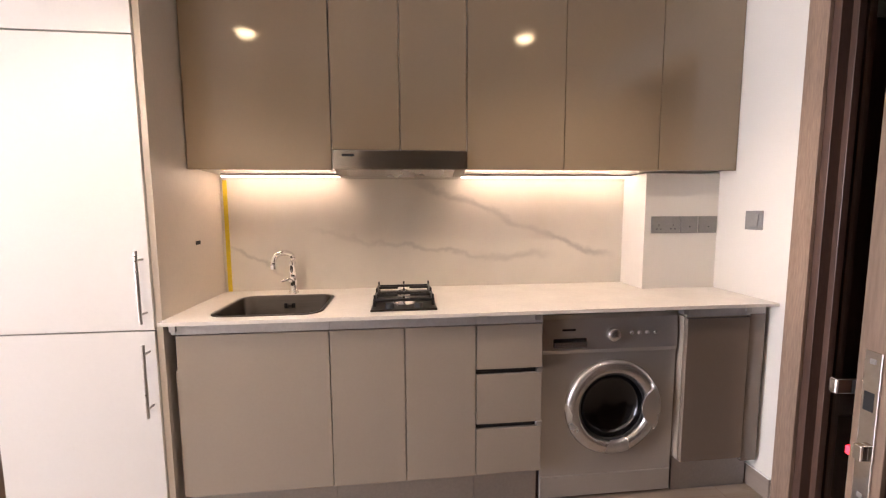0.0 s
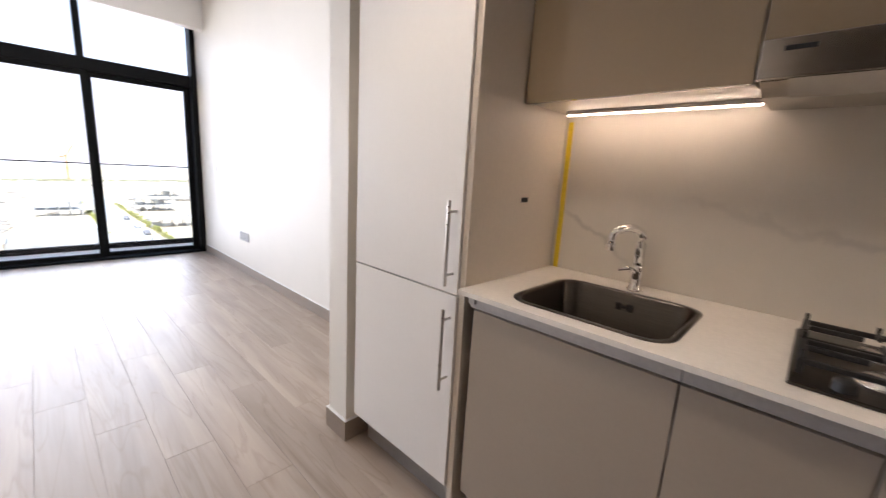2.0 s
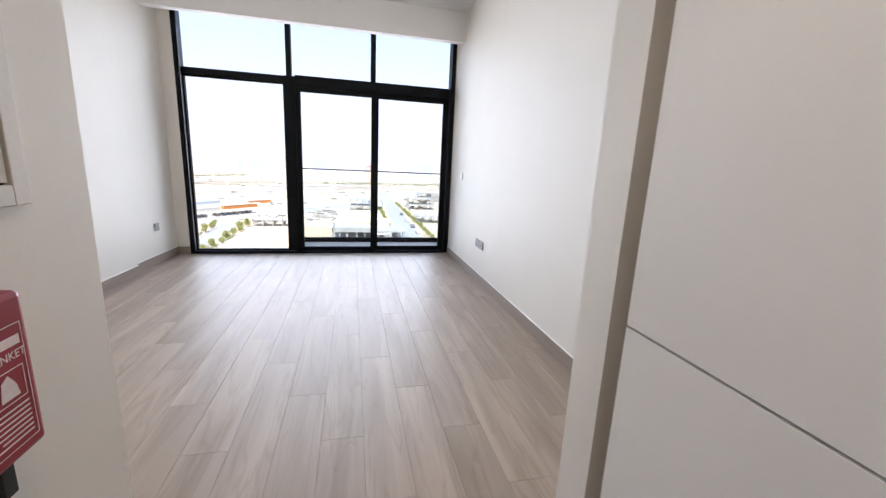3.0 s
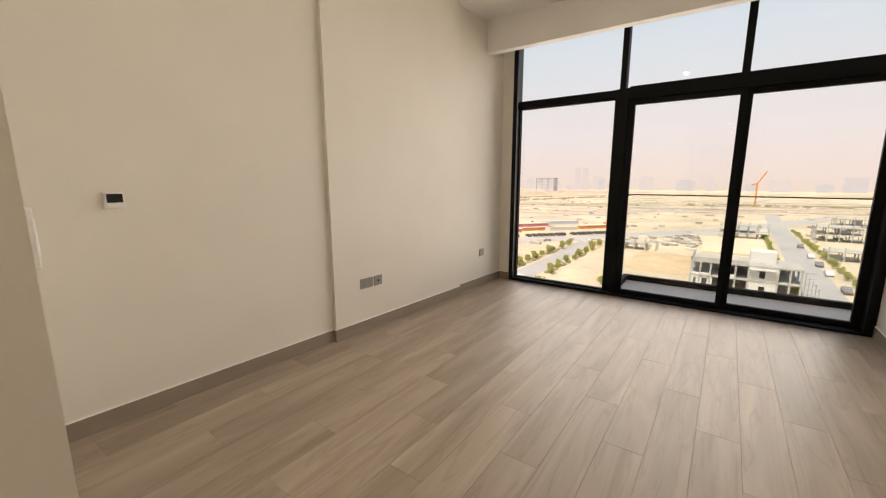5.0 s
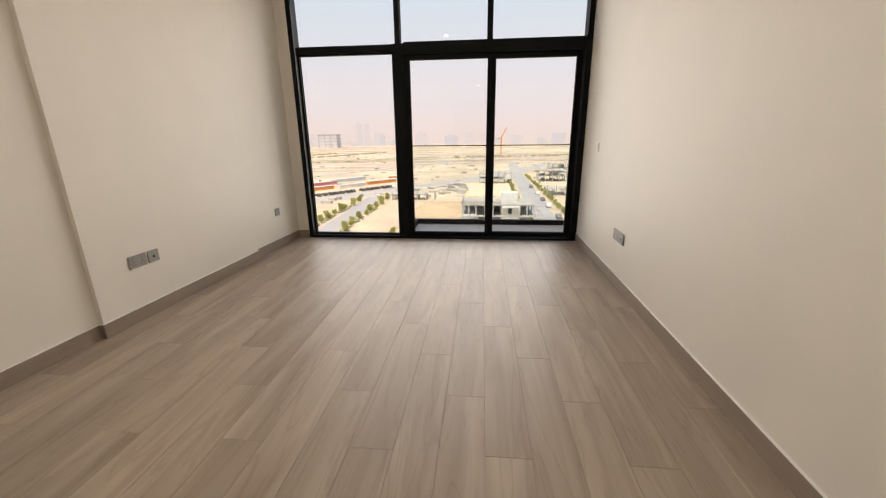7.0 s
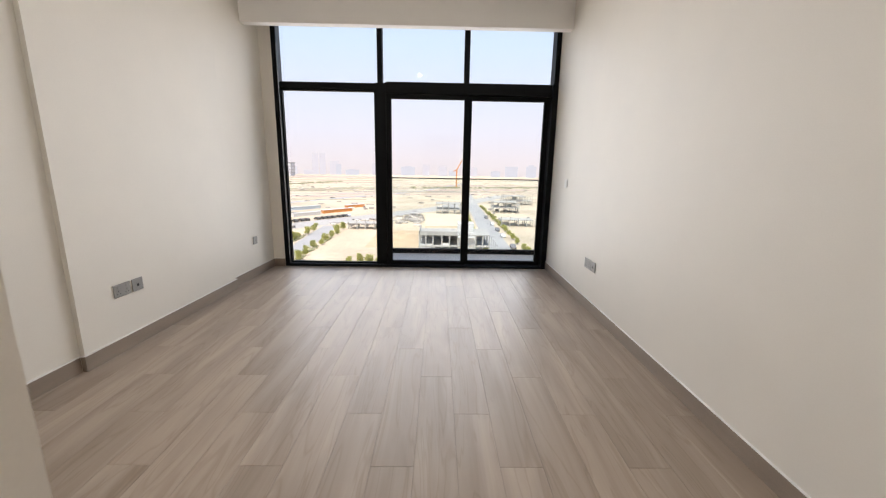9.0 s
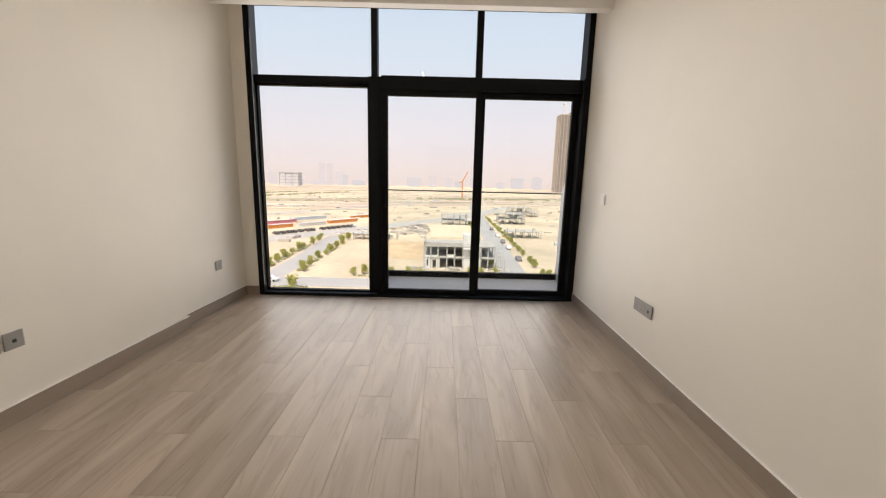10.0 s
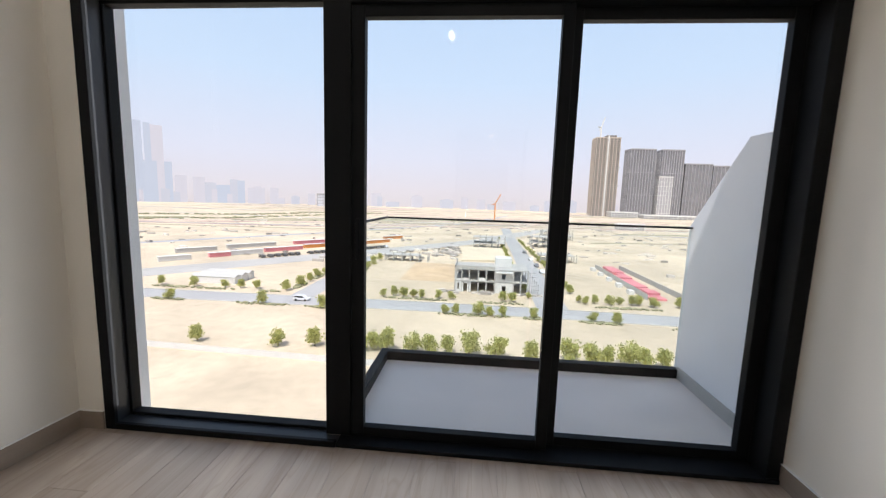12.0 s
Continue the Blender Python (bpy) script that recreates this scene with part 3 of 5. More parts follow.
def base_unit(label, x0, x1, fronts, kind="door", top=0.845, finish=None):
    c = thing("base_cabinet", ((x0 + x1) / 2, 2.33, 0), label, "cabinet", "base units under the worktop")
    part("body", box(x0, x1, BASEY + 0.021, 2.584, 0.17, top - 0.008), MATTCAB, c)
    part("finger_rail", box(x0, x1, BASEY + 0.006, BASEY + 0.02, 0.840, 0.884), RAILALU, c, "recessed aluminium finger rail")
    part("plinth", box(x0, x1, BASEY + 0.055, BASEY + 0.07, 0.0, 0.169), ALU, c)
    for a, b, z0, z1 in fronts:
        part("drawer_front" if kind == "drawer" else "door", box(a, b, BASEY, BASEY + 0.019, z0, z1, 0.0012), finish or MATTCAB, c)
    return c


base_unit("satin taupe sink base cabinet with one wide door", -0.622, -0.033, [(-0.604, -0.034, 0.180, 0.836)], top=0.70)
hobcab = base_unit("satin taupe base cabinet with two doors", -0.031, 0.557, [(-0.030, 0.264, 0.180, 0.836), (0.268, 0.556, 0.180, 0.836)])
part("vent_slot", box(0.10, 0.45, BASEY + 0.052, BASEY + 0.056, 0.150, 0.160), PLATEDARK, hobcab)
dr = base_unit("satin taupe base cabinet with three drawers", 0.559, 0.842, [(0.561, 0.841, 0.648, 0.836), (0.561, 0.841, 0.409, 0.624), (0.561, 0.841, 0.183, 0.386)], "drawer")
for z0, z1 in ((0.624, 0.648), (0.386, 0.409)):
    part("grip_profile", box(0.561, 0.818, BASEY + 0.012, BASEY + 0.02, z0 + 0.002, z1 - 0.002), DARK, dr)
    part("profile_end", box(0.819, 0.845, BASEY - 0.002, BASEY + 0.02, z0 + 0.001, z1 - 0.001, 0.001), ALU, dr)
# Darker copy of the taupe: the end unit's shade is put into its colour.
SHADECAB = material("cabinet_gloss_taupe_shaded", (0.20, 0.155, 0.12), 0.16, vary=0.02, scale=2, fine=0.015, coat=0.4, rough_vary=0.03)
endc = base_unit("glossy taupe narrow end base cabinet with shade in its colour", 1.492, 1.868, [(1.494, 1.79, 0.172, 0.832)], finish=SHADECAB)
part("end_filler", box(1.793, 1.866, BASEY + 0.002, BASEY + 0.02, 0.155, 0.845, 0.001), SHADECAB, endc)
for px in (-0.612, 0.82, 1.48, 1.78):
    solo("rail_bracket", box(px - 0.012, px + 0.012, BASEY - 0.004, BASEY + 0.029, 0.853, 0.884, 0.002), ALU, "small aluminium end piece of the finger rail", "bracket", group="finger rail end pieces")

SX0, SX1, SY0, SY1 = -0.505, -0.065, 2.065, 2.452
bm = bmesh.new()
for z in (0.885, 0.90):
    out = [bm.verts.new((x, y, z)) for x, y in ((-0.644, 2.014), (1.888, 2.014), (1.888, 2.584), (-0.644, 2.584))]
    hole = [bm.verts.new((x, y, z)) for x, y in rounded(SX0 + 0.012, SX1 - 0.012, SY0 + 0.012, SY1 - 0.012, 0.06)]
    edges = []
    for ring in (out, hole):
        edges += [bm.edges.new((ring[k], ring[(k + 1) % len(ring)])) for k in range(len(ring))]
    bmesh.ops.triangle_fill(bm, use_beauty=True, use_dissolve=False, edges=edges)
    if z < 0.89:
        low = (out, hole)
for a, b in zip(low, (out, hole)):
    for k in range(len(a)):
        bm.faces.new((a[k], a[(k + 1) % len(a)], b[(k + 1) % len(a)], b[k]))
bmesh.ops.recalc_face_normals(bm, faces=bm.faces)
solo("worktop", bm, SLAB, "thin cream quartz worktop with a sink cut-out", "worktop")
structure("splashback", box(-0.644, 1.489, 2.585, 2.5995, 0.9005, 1.492), MARBLE, "cream marble-look splashback with grey veins", "splashback")
solo("yellow_tape", box(-0.629, -0.610, 2.580, 2.5845, 0.9005, 1.465), YELLOW, "strip of yellow protective tape on the splashback edge", "tape")

sink = thing("sink", ((SX0 + SX1) / 2, (SY0 + SY1) / 2, 0.74), "stainless steel single-bowl sink set into the worktop", "sink")
bm = bmesh.new()
loops = []
for grow, z, r in ((0.0, 0.9005, 0.07), (0.0, 0.9035, 0.07), (-0.014, 0.9035, 0.06), (-0.018, 0.898, 0.058), (-0.024, 0.78, 0.055), (-0.045, 0.745, 0.05), (-0.09, 0.738, 0.05)):
    loops.append([bm.verts.new((x, y, z)) for x, y in rounded(SX0 - grow, SX1 + grow, SY0 - grow, SY1 + grow, r)])
for a, b in zip(loops, loops[1:]):
    for i in range(len(a)):
        bm.faces.new((a[i], a[(i + 1) % len(a)], b[(i + 1) % len(a)], b[i]))
bm.faces.new(loops[-1])
bmesh.ops.recalc_face_normals(bm, faces=bm.faces)
bowl = part("bowl", bm, SINKSTEEL, sink, smooth=True)
part("drain", lathe([(0.0, 0.742), (0.03, 0.742), (0.042, 0.745), (0.044, 0.739)], Matrix.Translation((-0.285, 2.27, 0))), CHROME, bowl)
for k in (-0.022, -0.014, 0.014, 0.022):
    part("overflow_slot", box(-0.285 + k - 0.003, -0.285 + k + 0.003, 2.4205, 2.428, 0.845, 0.868), PLATEDARK, bowl)
part("overflow_slot", box(-0.293, -0.277, 2.4205, 2.428, 0.852, 0.858), PLATEDARK, bowl)

tap = thing("kitchen_tap", (-0.285, 2.505, 0.90), "chrome gooseneck mixer tap behind the sink", "tap")
part("body", lathe([(0.026, 0.90), (0.026, 0.906), (0.019, 0.912), (0.018, 0.95), (0.021, 0.965), (0.018, 0.985), (0.011, 0.992), (0.0, 0.992)], Matrix.Translation((-0.285, 2.505, 0)), 24), CHROME, tap, smooth=True)
pts = [(-0.285, 2.505, 0.985), (-0.285, 2.505, 1.06)]
for k in range(9):
    a = radians(180 * k / 8)
    rr = 0.040
    pts.append((-0.285 - (rr - rr * math.cos(a)) * 0.75, 2.505 - (rr - rr * math.cos(a)) * 1.3, 1.075 + 0.035 * math.sin(a)))
pts.append((pts[-1][0], pts[-1][1] - 0.002, 1.055))
part("spout", tube(pts, [0.017, 0.016] + [0.0155 - 0.0003 * k for k in range(9)] + [0.0125]), CHROME, tap, smooth=True)
part("aerator", rod((pts[-1][0], pts[-1][1], 1.058), (pts[-1][0], pts[-1][1], 1.038), 0.0145), CHROME, tap)
part("lever", tube([(-0.290, 2.49, 0.965), (-0.305, 2.475, 0.975), (-0.33, 2.455, 0.968)], [0.011, 0.008, 0.005]), CHROME, tap, smooth=True)

HX0, HX1, HY0, HY1 = 0.128, 0.402, 2.075, 2.478
hob = thing("gas_hob", (0.265, 2.277, 0.90), "two-burner domino gas hob with cast-iron pan supports", "hob")
part("hob_plate", box(HX0, HX1, HY0, HY1, 0.9005, 0.908, 0.003), SINKSTEEL, hob, "steel hob plate")
for y in (2.20, 2.375):
    part("burner", lathe([(0.0, 0.925), (0.028, 0.925), (0.033, 0.921), (0.033, 0.914), (0.045, 0.912), (0.046, 0.908)], Matrix.Translation((0.265, y, 0)), 28), SILVERTRIM, hob, smooth=True)
for x in (0.205, 0.325):
    part("knob", lathe([(0.0, 0.928), (0.014, 0.928), (0.017, 0.924), (0.018, 0.908)], Matrix.Translation((x, 2.108, 0)), 20), RUBBER, hob, smooth=True)
for y0, y1 in ((2.135, 2.285), (2.292, 2.465)):
    bm = bmesh.new()
    for x in (0.142, 0.388):
        box(x - 0.006, x + 0.006, y0, y1, 0.926, 0.940, 0.002, bm=bm, segments=1)
        for y in (y0 + 0.006, y1 - 0.006):
            box(x - 0.006, x + 0.006, y - 0.006, y + 0.006, 0.908, 0.930, bm=bm)
    for y in (y0 + 0.006, y1 - 0.006):
        box(0.142, 0.388, y - 0.005, y + 0.005, 0.927, 0.939, 0.002, bm=bm, segments=1)
    ym = (y0 + y1) / 2
    for a, b in (((0.148, ym), (0.238, ym)), ((0.292, ym), (0.382, ym))):
        box(a[0], b[0], ym - 0.004, ym + 0.004, 0.934, 0.946, 0.002, bm=bm, segments=1)
    for a, b in ((y0 + 0.01, ym - 0.03), (ym + 0.03, y1 - 0.01)):
        box(0.261, 0.269, a, b, 0.934, 0.946, 0.002, bm=bm, segments=1)
    for x, y in ((0.142, y0 + 0.006), (0.388, y0 + 0.006), (0.142, y1 - 0.006), (0.388, y1 - 0.006), (0.265, y1 - 0.006)):
        box(x - 0.004, x + 0.004, y - 0.004, y + 0.004, 0.938, 0.956, 0.001, bm=bm, segments=1)
    part("pan_support", bm, DARKIRON, hob, "black cast-iron pan support")


def wall_unit(label, x0, x1, doors, z0):
    c = thing("wall_cabinet", ((x0 + x1) / 2, 2.44, z0), label, "cabinet", "glossy wall units")
    part("body", box(x0, x1, UPY + 0.020, 2.598, z0 + 0.006, 2.395), CARCASS, c)
    for a, b in doors:
        part("door", box(a + 0.001, b - 0.0015, UPY, UPY + 0.018, z0, 2.392, 0.001), GLOSSCAB, c)
    return c


wall_unit("glossy taupe wall cabinet above the sink", -0.642, -0.040, [(-0.640, -0.040)], 1.488)
wall_unit("glossy taupe two-door wall cabinet above the hood", -0.038, 0.557, [(-0.038, 0.258), (0.259, 0.557)], 1.577)
wall_unit("glossy taupe two-door wall cabinet", 0.559, 1.481, [(0.559, 1.014), (1.015, 1.481)], 1.492)
wall_unit("glossy taupe end wall cabinet by the entrance wall", 1.483, 1.889, [(1.483, 1.888)], 1.495)

hood = thing("cooker_hood", (0.26, 2.43, 1.47), "slim pull-out stainless steel cooker hood", "hood")
part("front_strip", box(-0.034, 0.556, 2.270, 2.292, 1.492, 1.573, 0.002), HOODSTEEL, hood)
part("housing", prism([(2.292, 1.490), (2.292, 1.574), (2.595, 1.574), (2.595, 1.472), (2.36, 1.468)], "x", -0.030, 0.552), HOODSTEEL, hood)
part("glass_lip", prism([(2.276, 1.4905), (2.292, 1.4905), (2.37, 1.466), (2.355, 1.464)], "x", 0.02, 0.50), SILVERTRIM, hood)
part("badge", box(0.005, 0.058, 2.2692, 2.2702, 1.546, 1.556), PLATEDARK, hood)
for k in range(3):
    part("badge_bar", box(0.005 + 0.018 * k, 0.017 + 0.018 * k, 2.2688, 2.2692, 1.546, 1.556), PLATEDARK, hood)
for k in range(3):
    part("button", rod((0.40 + 0.022 * k, 2.325, 1.4795), (0.40 + 0.022 * k, 2.325, 1.475), 0.005), CHROME, hood)

for x0, x1 in ((-0.60, -0.04), (0.565, 1.482)):
    led = thing("under_cabinet_light", ((x0 + x1) / 2, 2.50, 1.475), "warm white LED strip light under the wall cabinets", "light")
    part("profile", box(x0, x1, 2.500, 2.516, 1.480, 1.4935), ALU, led)
    part("diffuser", box(x0 + 0.002, x1 - 0.002, 2.501, 2.515, 1.4755, 1.4798), LED, led, "glowing strip")


# ---- sockets and switches ----
def plate(label, origin, along, out, w, h, style, category="socket", mat=None):
    """A wall plate of width w and height h; along and out are unit axes."""
    mat = mat or GREYPLATE
    a, o, up = Vector(along), Vector(out), Vector((0, 0, 1))
    m = Matrix.Translation(origin) @ Matrix((a, up, o)).transposed().to_4x4()
    t = thing("wall_switch" if category == "switch" else ("thermostat" if category == "thermostat" else "wall_socket"), origin, label, category)

    def slab(name, u0, u1, v0, v1, d0, d1, mt, bev=0.0015, parent=t):
        bm = box(u0, u1, v0, v1, d0, d1, bev, segments=2)
        bm.transform(m)
        return part(name, bm, mt, parent)
    slab("plate", -w / 2, w / 2, -h / 2, h / 2, 0.0003, 0.009, mat, 0.002)
    if style in ("double", "single"):
        n = 2 if style == "double" else 1
        for i in range(n):
            cu = 0 if n == 1 else (-w / 4 + i * w / 2)
            slab("rocker", cu - 0.006, cu + 0.006, h * 0.14, h * 0.38, 0.009, 0.0115, mat, 0.001)
            for du, dv, ww, hh in ((0, -0.002, 0.004, 0.009), (-0.011, -0.021, 0.008, 0.0045), (0.011, -0.021, 0.008, 0.0045)):
                slab("pin_hole", cu + du - ww / 2, cu + du + ww / 2, dv - hh / 2, dv + hh / 2, 0.009, 0.0095, PLATEDARK, 0)
    if style == "switch":
        slab("rocker", -w * 0.3, w * 0.3, -h * 0.32, h * 0.32, 0.009, 0.0125, mat, 0.0015)
    if style == "isolator":
        slab("rocker", -w * 0.28, w * 0.28, -h * 0.3, h * 0.06, 0.009, 0.0125, mat, 0.0015)
        slab("indicator", -0.004, 0.004, -h * 0.16, -h * 0.08, 0.0125, 0.0130, PLATEDARK, 0)
        slab("trim_line", -w * 0.28, w * 0.28, h * 0.12, h * 0.30, 0.009, 0.0105, mat, 0.001)
    if style == "jack":
        slab("jack", -0.009, 0.009, -0.012, 0.006, 0.009, 0.0105, PLATEDARK, 0)
    if style == "thermostat":
        slab("housing", -w * 0.46, w * 0.46, -h * 0.46, h * 0.46, 0.009, 0.018, mat, 0.003)
        slab("screen", -w * 0.38, w * 0.38, -h * 0.14, h * 0.38, 0.018, 0.019, BLACKGLASS, 0.0005)
    return t


PIERWAY, PIEROUT = (-0.9988, 0.0486, 0), (0.0486, 0.9988, 0)
SOUTH, WEST = (0, -1, 0), (-1, 0, 0)
plate("grey double power socket above the worktop", (1.601, 2.385, 1.230), (1, 0, 0), SOUTH, 0.154, 0.086, "double")
plate("grey isolator switch above the worktop", (1.729, 2.385, 1.230), (1, 0, 0), SOUTH, 0.092, 0.086, "isolator", "switch")
plate("grey isolator switch beside the entrance wall", (1.832, 2.385, 1.230), (1, 0, 0), SOUTH, 0.100, 0.086, "isolator", "switch")
plate("grey light switch on the entrance wall", (1.89, 2.165, 1.256), (0, -1, 0), WEST, 0.088, 0.088, "switch", "switch")
plate("grey double power socket low on the pier", (-3.535, -0.8555, 0.425), PIERWAY, PIEROUT, 0.135, 0.088, "double")
plate("grey data outlet low on the pier", (-3.665, -0.8492, 0.425), PIERWAY, PIEROUT, 0.09, 0.088, "jack")
plate("grey single power socket near the window", (-5.412, -0.8080, 0.414), (-0.9984, 0.0563, 0), (0.0563, 0.9984, 0), 0.086, 0.086, "single")
plate("grey double power socket low on the wall", (-4.472, RIGHT, 0.422), (1, 0, 0), SOUTH, 0.150, 0.090, "double")
plate("grey data outlet low on the wall", (-4.348, RIGHT, 0.422), (1, 0, 0), SOUTH, 0.090, 0.090, "jack")
plate("white light switch by the window", (-5.295, RIGHT, 1.122), (1, 0, 0), SOUTH, 0.085, 0.088, "switch", "switch", WHITEPLATE)
plate("white light switch on the end wall near the corner", (ENDX, 0.772, 1.225), (0, 1, 0), WEST, 0.086, 0.088, "switch", "switch", WHITEPLATE)
plate("white wall thermostat with dark display", (-1.918, -0.9590, 1.203), (-0.9989, 0.0461, 0), (0.0461, 0.9989, 0), 0.086, 0.086, "thermostat", "thermostat", WHITEPLATE)

# ---- washing machine ----
def washing_machine():
    X0, X1, Y, Z = 0.856, 1.480, 2.10, 0.850
    w = thing("washing_machine", ((X0 + X1) / 2, 2.34, 0), "silver-grey front-loading washing machine under the worktop", "washing machine")
    bm = box(X0, X1, Y + 0.072, 2.575, 0.012, Z, 0.008)
    m0 = Matrix.Translation((1.183, Y, 0.432)) @ Matrix.Rotation(radians(90), 4, "X")
    front = box(X0, X1, Y, Y + 0.071, 0.012, 0.69)
    body = part("body", bm, SILVER, w)
    bmesh.ops.delete(front, geom=[f for f in front.faces if abs(f.normal.y + 1) < 0.01], context="FACES_ONLY")
    outer = sorted([v for v in front.verts if v.co.y < Y + 0.001], key=lambda v: math.atan2(v.co.z - 0.432, v.co.x - 1.183))
    ring = [front.verts.new(m0 @ Vector((0.156 * math.cos(2 * math.pi * k / 48), 0.156 * math.sin(2 * math.pi * k / 48), 0.0))) for k in range(48)]
    edges = [front.edges.new((ring[k], ring[(k + 1) % 48])) for k in range(48)]
    edges += [e for e in front.edges if all(v in outer for v in e.verts)]
    bmesh.ops.triangle_fill(front, use_beauty=True, use_dissolve=False, edges=edges)
    bmesh.ops.recalc_face_normals(front, faces=front.faces)
    part("front_panel", front, SILVER, w)
    part("control_panel", prism([(Y - 0.002, 0.682), (Y - 0.010, 0.700), (Y - 0.004, Z - 0.012), (Y + 0.01, Z + 0.001), (Y + 0.03, Z + 0.001), (Y + 0.03, 0.682)], "x", X0 + 0.001, X1 - 0.001), SILVER, w)
    part("kick_plate", box(X0 + 0.002, X1 - 0.002, Y - 0.006, Y + 0.01, 0.014, 0.115, 0.004), SILVER, w)
    for x in (X0 + 0.05, X1 - 0.05):
        for y in (Y + 0.05, 2.53):
            part("foot", rod((x, y, 0), (x, y, 0.013), 0.022), RUBBER, w)
    cx, cz = 1.183, 0.432
    m = Matrix.Translation((cx, Y, cz)) @ Matrix.Rotation(radians(90), 4, "X")
    door = part("door_ring", lathe([(0.218, 0.0), (0.220, 0.012), (0.212, 0.026), (0.196, 0.034), (0.176, 0.036), (0.162, 0.030), (0.156, 0.016), (0.153, -0.01)], m, 64), SILVERTRIM, w, "wide silver door ring", smooth=True)
    part("door_glass", lathe([(0.154, 0.006), (0.148, -0.02), (0.125, -0.045), (0.07, -0.06), (0.0, -0.064)], m, 48), BLACKGLASS, door, "dark bowl-shaped door glass", smooth=True)
    part("gasket", lathe([(0.157, 0.012), (0.150, 0.016), (0.146, 0.008)], m, 48), RUBBER, door, smooth=True)
    # half-moon grip on the right of the ring
    pts = [(0.212 * math.cos(radians(a)), 0.212 * math.sin(radians(a))) for a in range(-30, 31, 6)]
    back = [(0.245 - 0.120 * math.cos(radians(a)), 0.120 * math.sin(radians(a)) * 0.9) for a in range(62, -63, -12)]
    bm = bmesh.new()
    lo = [bm.verts.new(m @ Vector((u, -v, 0.030))) for u, v in pts + back]
    hi = [bm.verts.new(m @ Vector((u * 0.995, -v * 0.97, 0.041))) for u, v in pts + back]
    bm.faces.new(hi)
    for i in range(len(lo)):
        bm.faces.new((lo[i], lo[(i + 1) % len(lo)], hi[(i + 1) % len(lo)], hi[i]))
    bmesh.ops.recalc_face_normals(bm, faces=bm.faces)
    part("door_grip", bm, SILVERTRIM, door)
    part("drawer_recess", box(0.905, 1.055, Y - 0.0105, Y - 0.006, 0.712, 0.752, 0.002), DARK, w)
    part("drawer_handle", prism([(Y - 0.011, 0.713), (Y - 0.024, 0.716), (Y - 0.022, 0.738), (Y - 0.011, 0.740)], "x", 0.908, 1.052), SILVERTRIM, w)
    part("dial", lathe([(0.030, 0.0), (0.029, 0.018), (0.025, 0.023), (0.0, 0.024)], Matrix.Translation((1.176, Y - 0.006, 0.764)) @ Matrix.Rotation(radians(90), 4, "X"), 32), SILVERTRIM, w, smooth=True)
    for k in range(4):
        part("button", lathe([(0.009, 0.0), (0.008, 0.006), (0.0, 0.007)], Matrix.Translation((1.262 + 0.037 * k, Y - 0.006, 0.767)) @ Matrix.Rotation(radians(90), 4, "X"), 16), SILVERTRIM, w, smooth=True)
    part("badge", box(0.945, 1.005, Y - 0.0085, Y - 0.006, 0.785, 0.794), PLATEDARK, w)


washing_machine()


# ---- entrance and hall ----
def casing(name, mat, label, pieces):
    """A door frame of separate members."""
    lo = [min(min(p[1][2 * a], p[1][2 * a + 1]) for p in pieces) for a in range(3)]
    t = thing(name, lo, label, "door frame", kind="structure")
    for kind_, b in pieces:
        part(kind_, box(*b, 0.002), mat, t)
    return t


casing("door_frame_entrance", DOORWOOD, "light oak casing round the entrance door", [("architrave", (1.872, 1.8895, 1.895, 1.975, 0, 2.12)), ("architrave", (1.872, 1.8895, 0.855, 0.93, 0, 2.12)), ("head_architrave", (1.872, 1.8895, 0.855, 1.975, 2.12, 2.20))])
casing("door_lining_entrance", DOORDARK, "dark walnut door lining with rebated stops", [("jamb", (1.8902, 2.04, 1.868, 1.8995, 0, 2.1195)), ("jamb", (1.8902, 2.04, 0.9305, 0.95, 0, 2.1195)), ("head", (1.8902, 2.04, 0.95, 1.868, 2.09, 2.1195)), ("stop", (1.935, 1.965, 1.845, 1.8678, 0, 2.09)), ("seal", (1.99, 2.005, 1.855, 1.8678, 0, 2.09))])
entrance = thing("door_1", (1.86, 0.955, 0), "oak-edged entrance door standing open into the hall", "door", kind="structure")
turn = Matrix.Translation((1.865, 0.958, 0)) @ Matrix.Rotation(radians(175.0), 4, "Z")


def on_leaf(name, bm, mat, parent, label=""):
    bm.transform(turn)
    return part(name, bm, mat, parent, label)


door_leaf = on_leaf("leaf", box(0.0, 0.878, 0.0, 0.048, 0.01, 2.08, 0.002), DOORDARK, entrance)
on_leaf("edge_strip", box(0.878, 0.886, 0.0, 0.048, 0.01, 2.08, 0.001), DOORWOOD, door_leaf, "light oak edge")
plate_ = on_leaf("lock_plate", box(0.886, 0.889, 0.012, 0.036, 0.84, 1.09, 0.001), CHROME, door_leaf)
on_leaf("latch_opening", box(0.889, 0.8895, 0.016, 0.030, 0.995, 1.025), PLATEDARK, plate_)
on_leaf("dead_bolt", box(0.889, 0.900, 0.017, 0.029, 0.915, 0.940, 0.001), CHROME, plate_)
on_leaf("screw", box(0.889, 0.8898, 0.020, 0.028, 1.070, 1.078, 0.001), ALU, plate_)
on_leaf("screw", box(0.889, 0.8898, 0.020, 0.028, 0.852, 0.860, 0.001), ALU, plate_)
lock = on_leaf("door_lock", box(0.79, 0.85, -0.022, 0.0, 0.82, 1.10, 0.004), DARK, door_leaf)
on_leaf("lever", box(0.82, 0.895, -0.034, -0.020, 1.000, 1.026, 0.003), CHROME, lock)
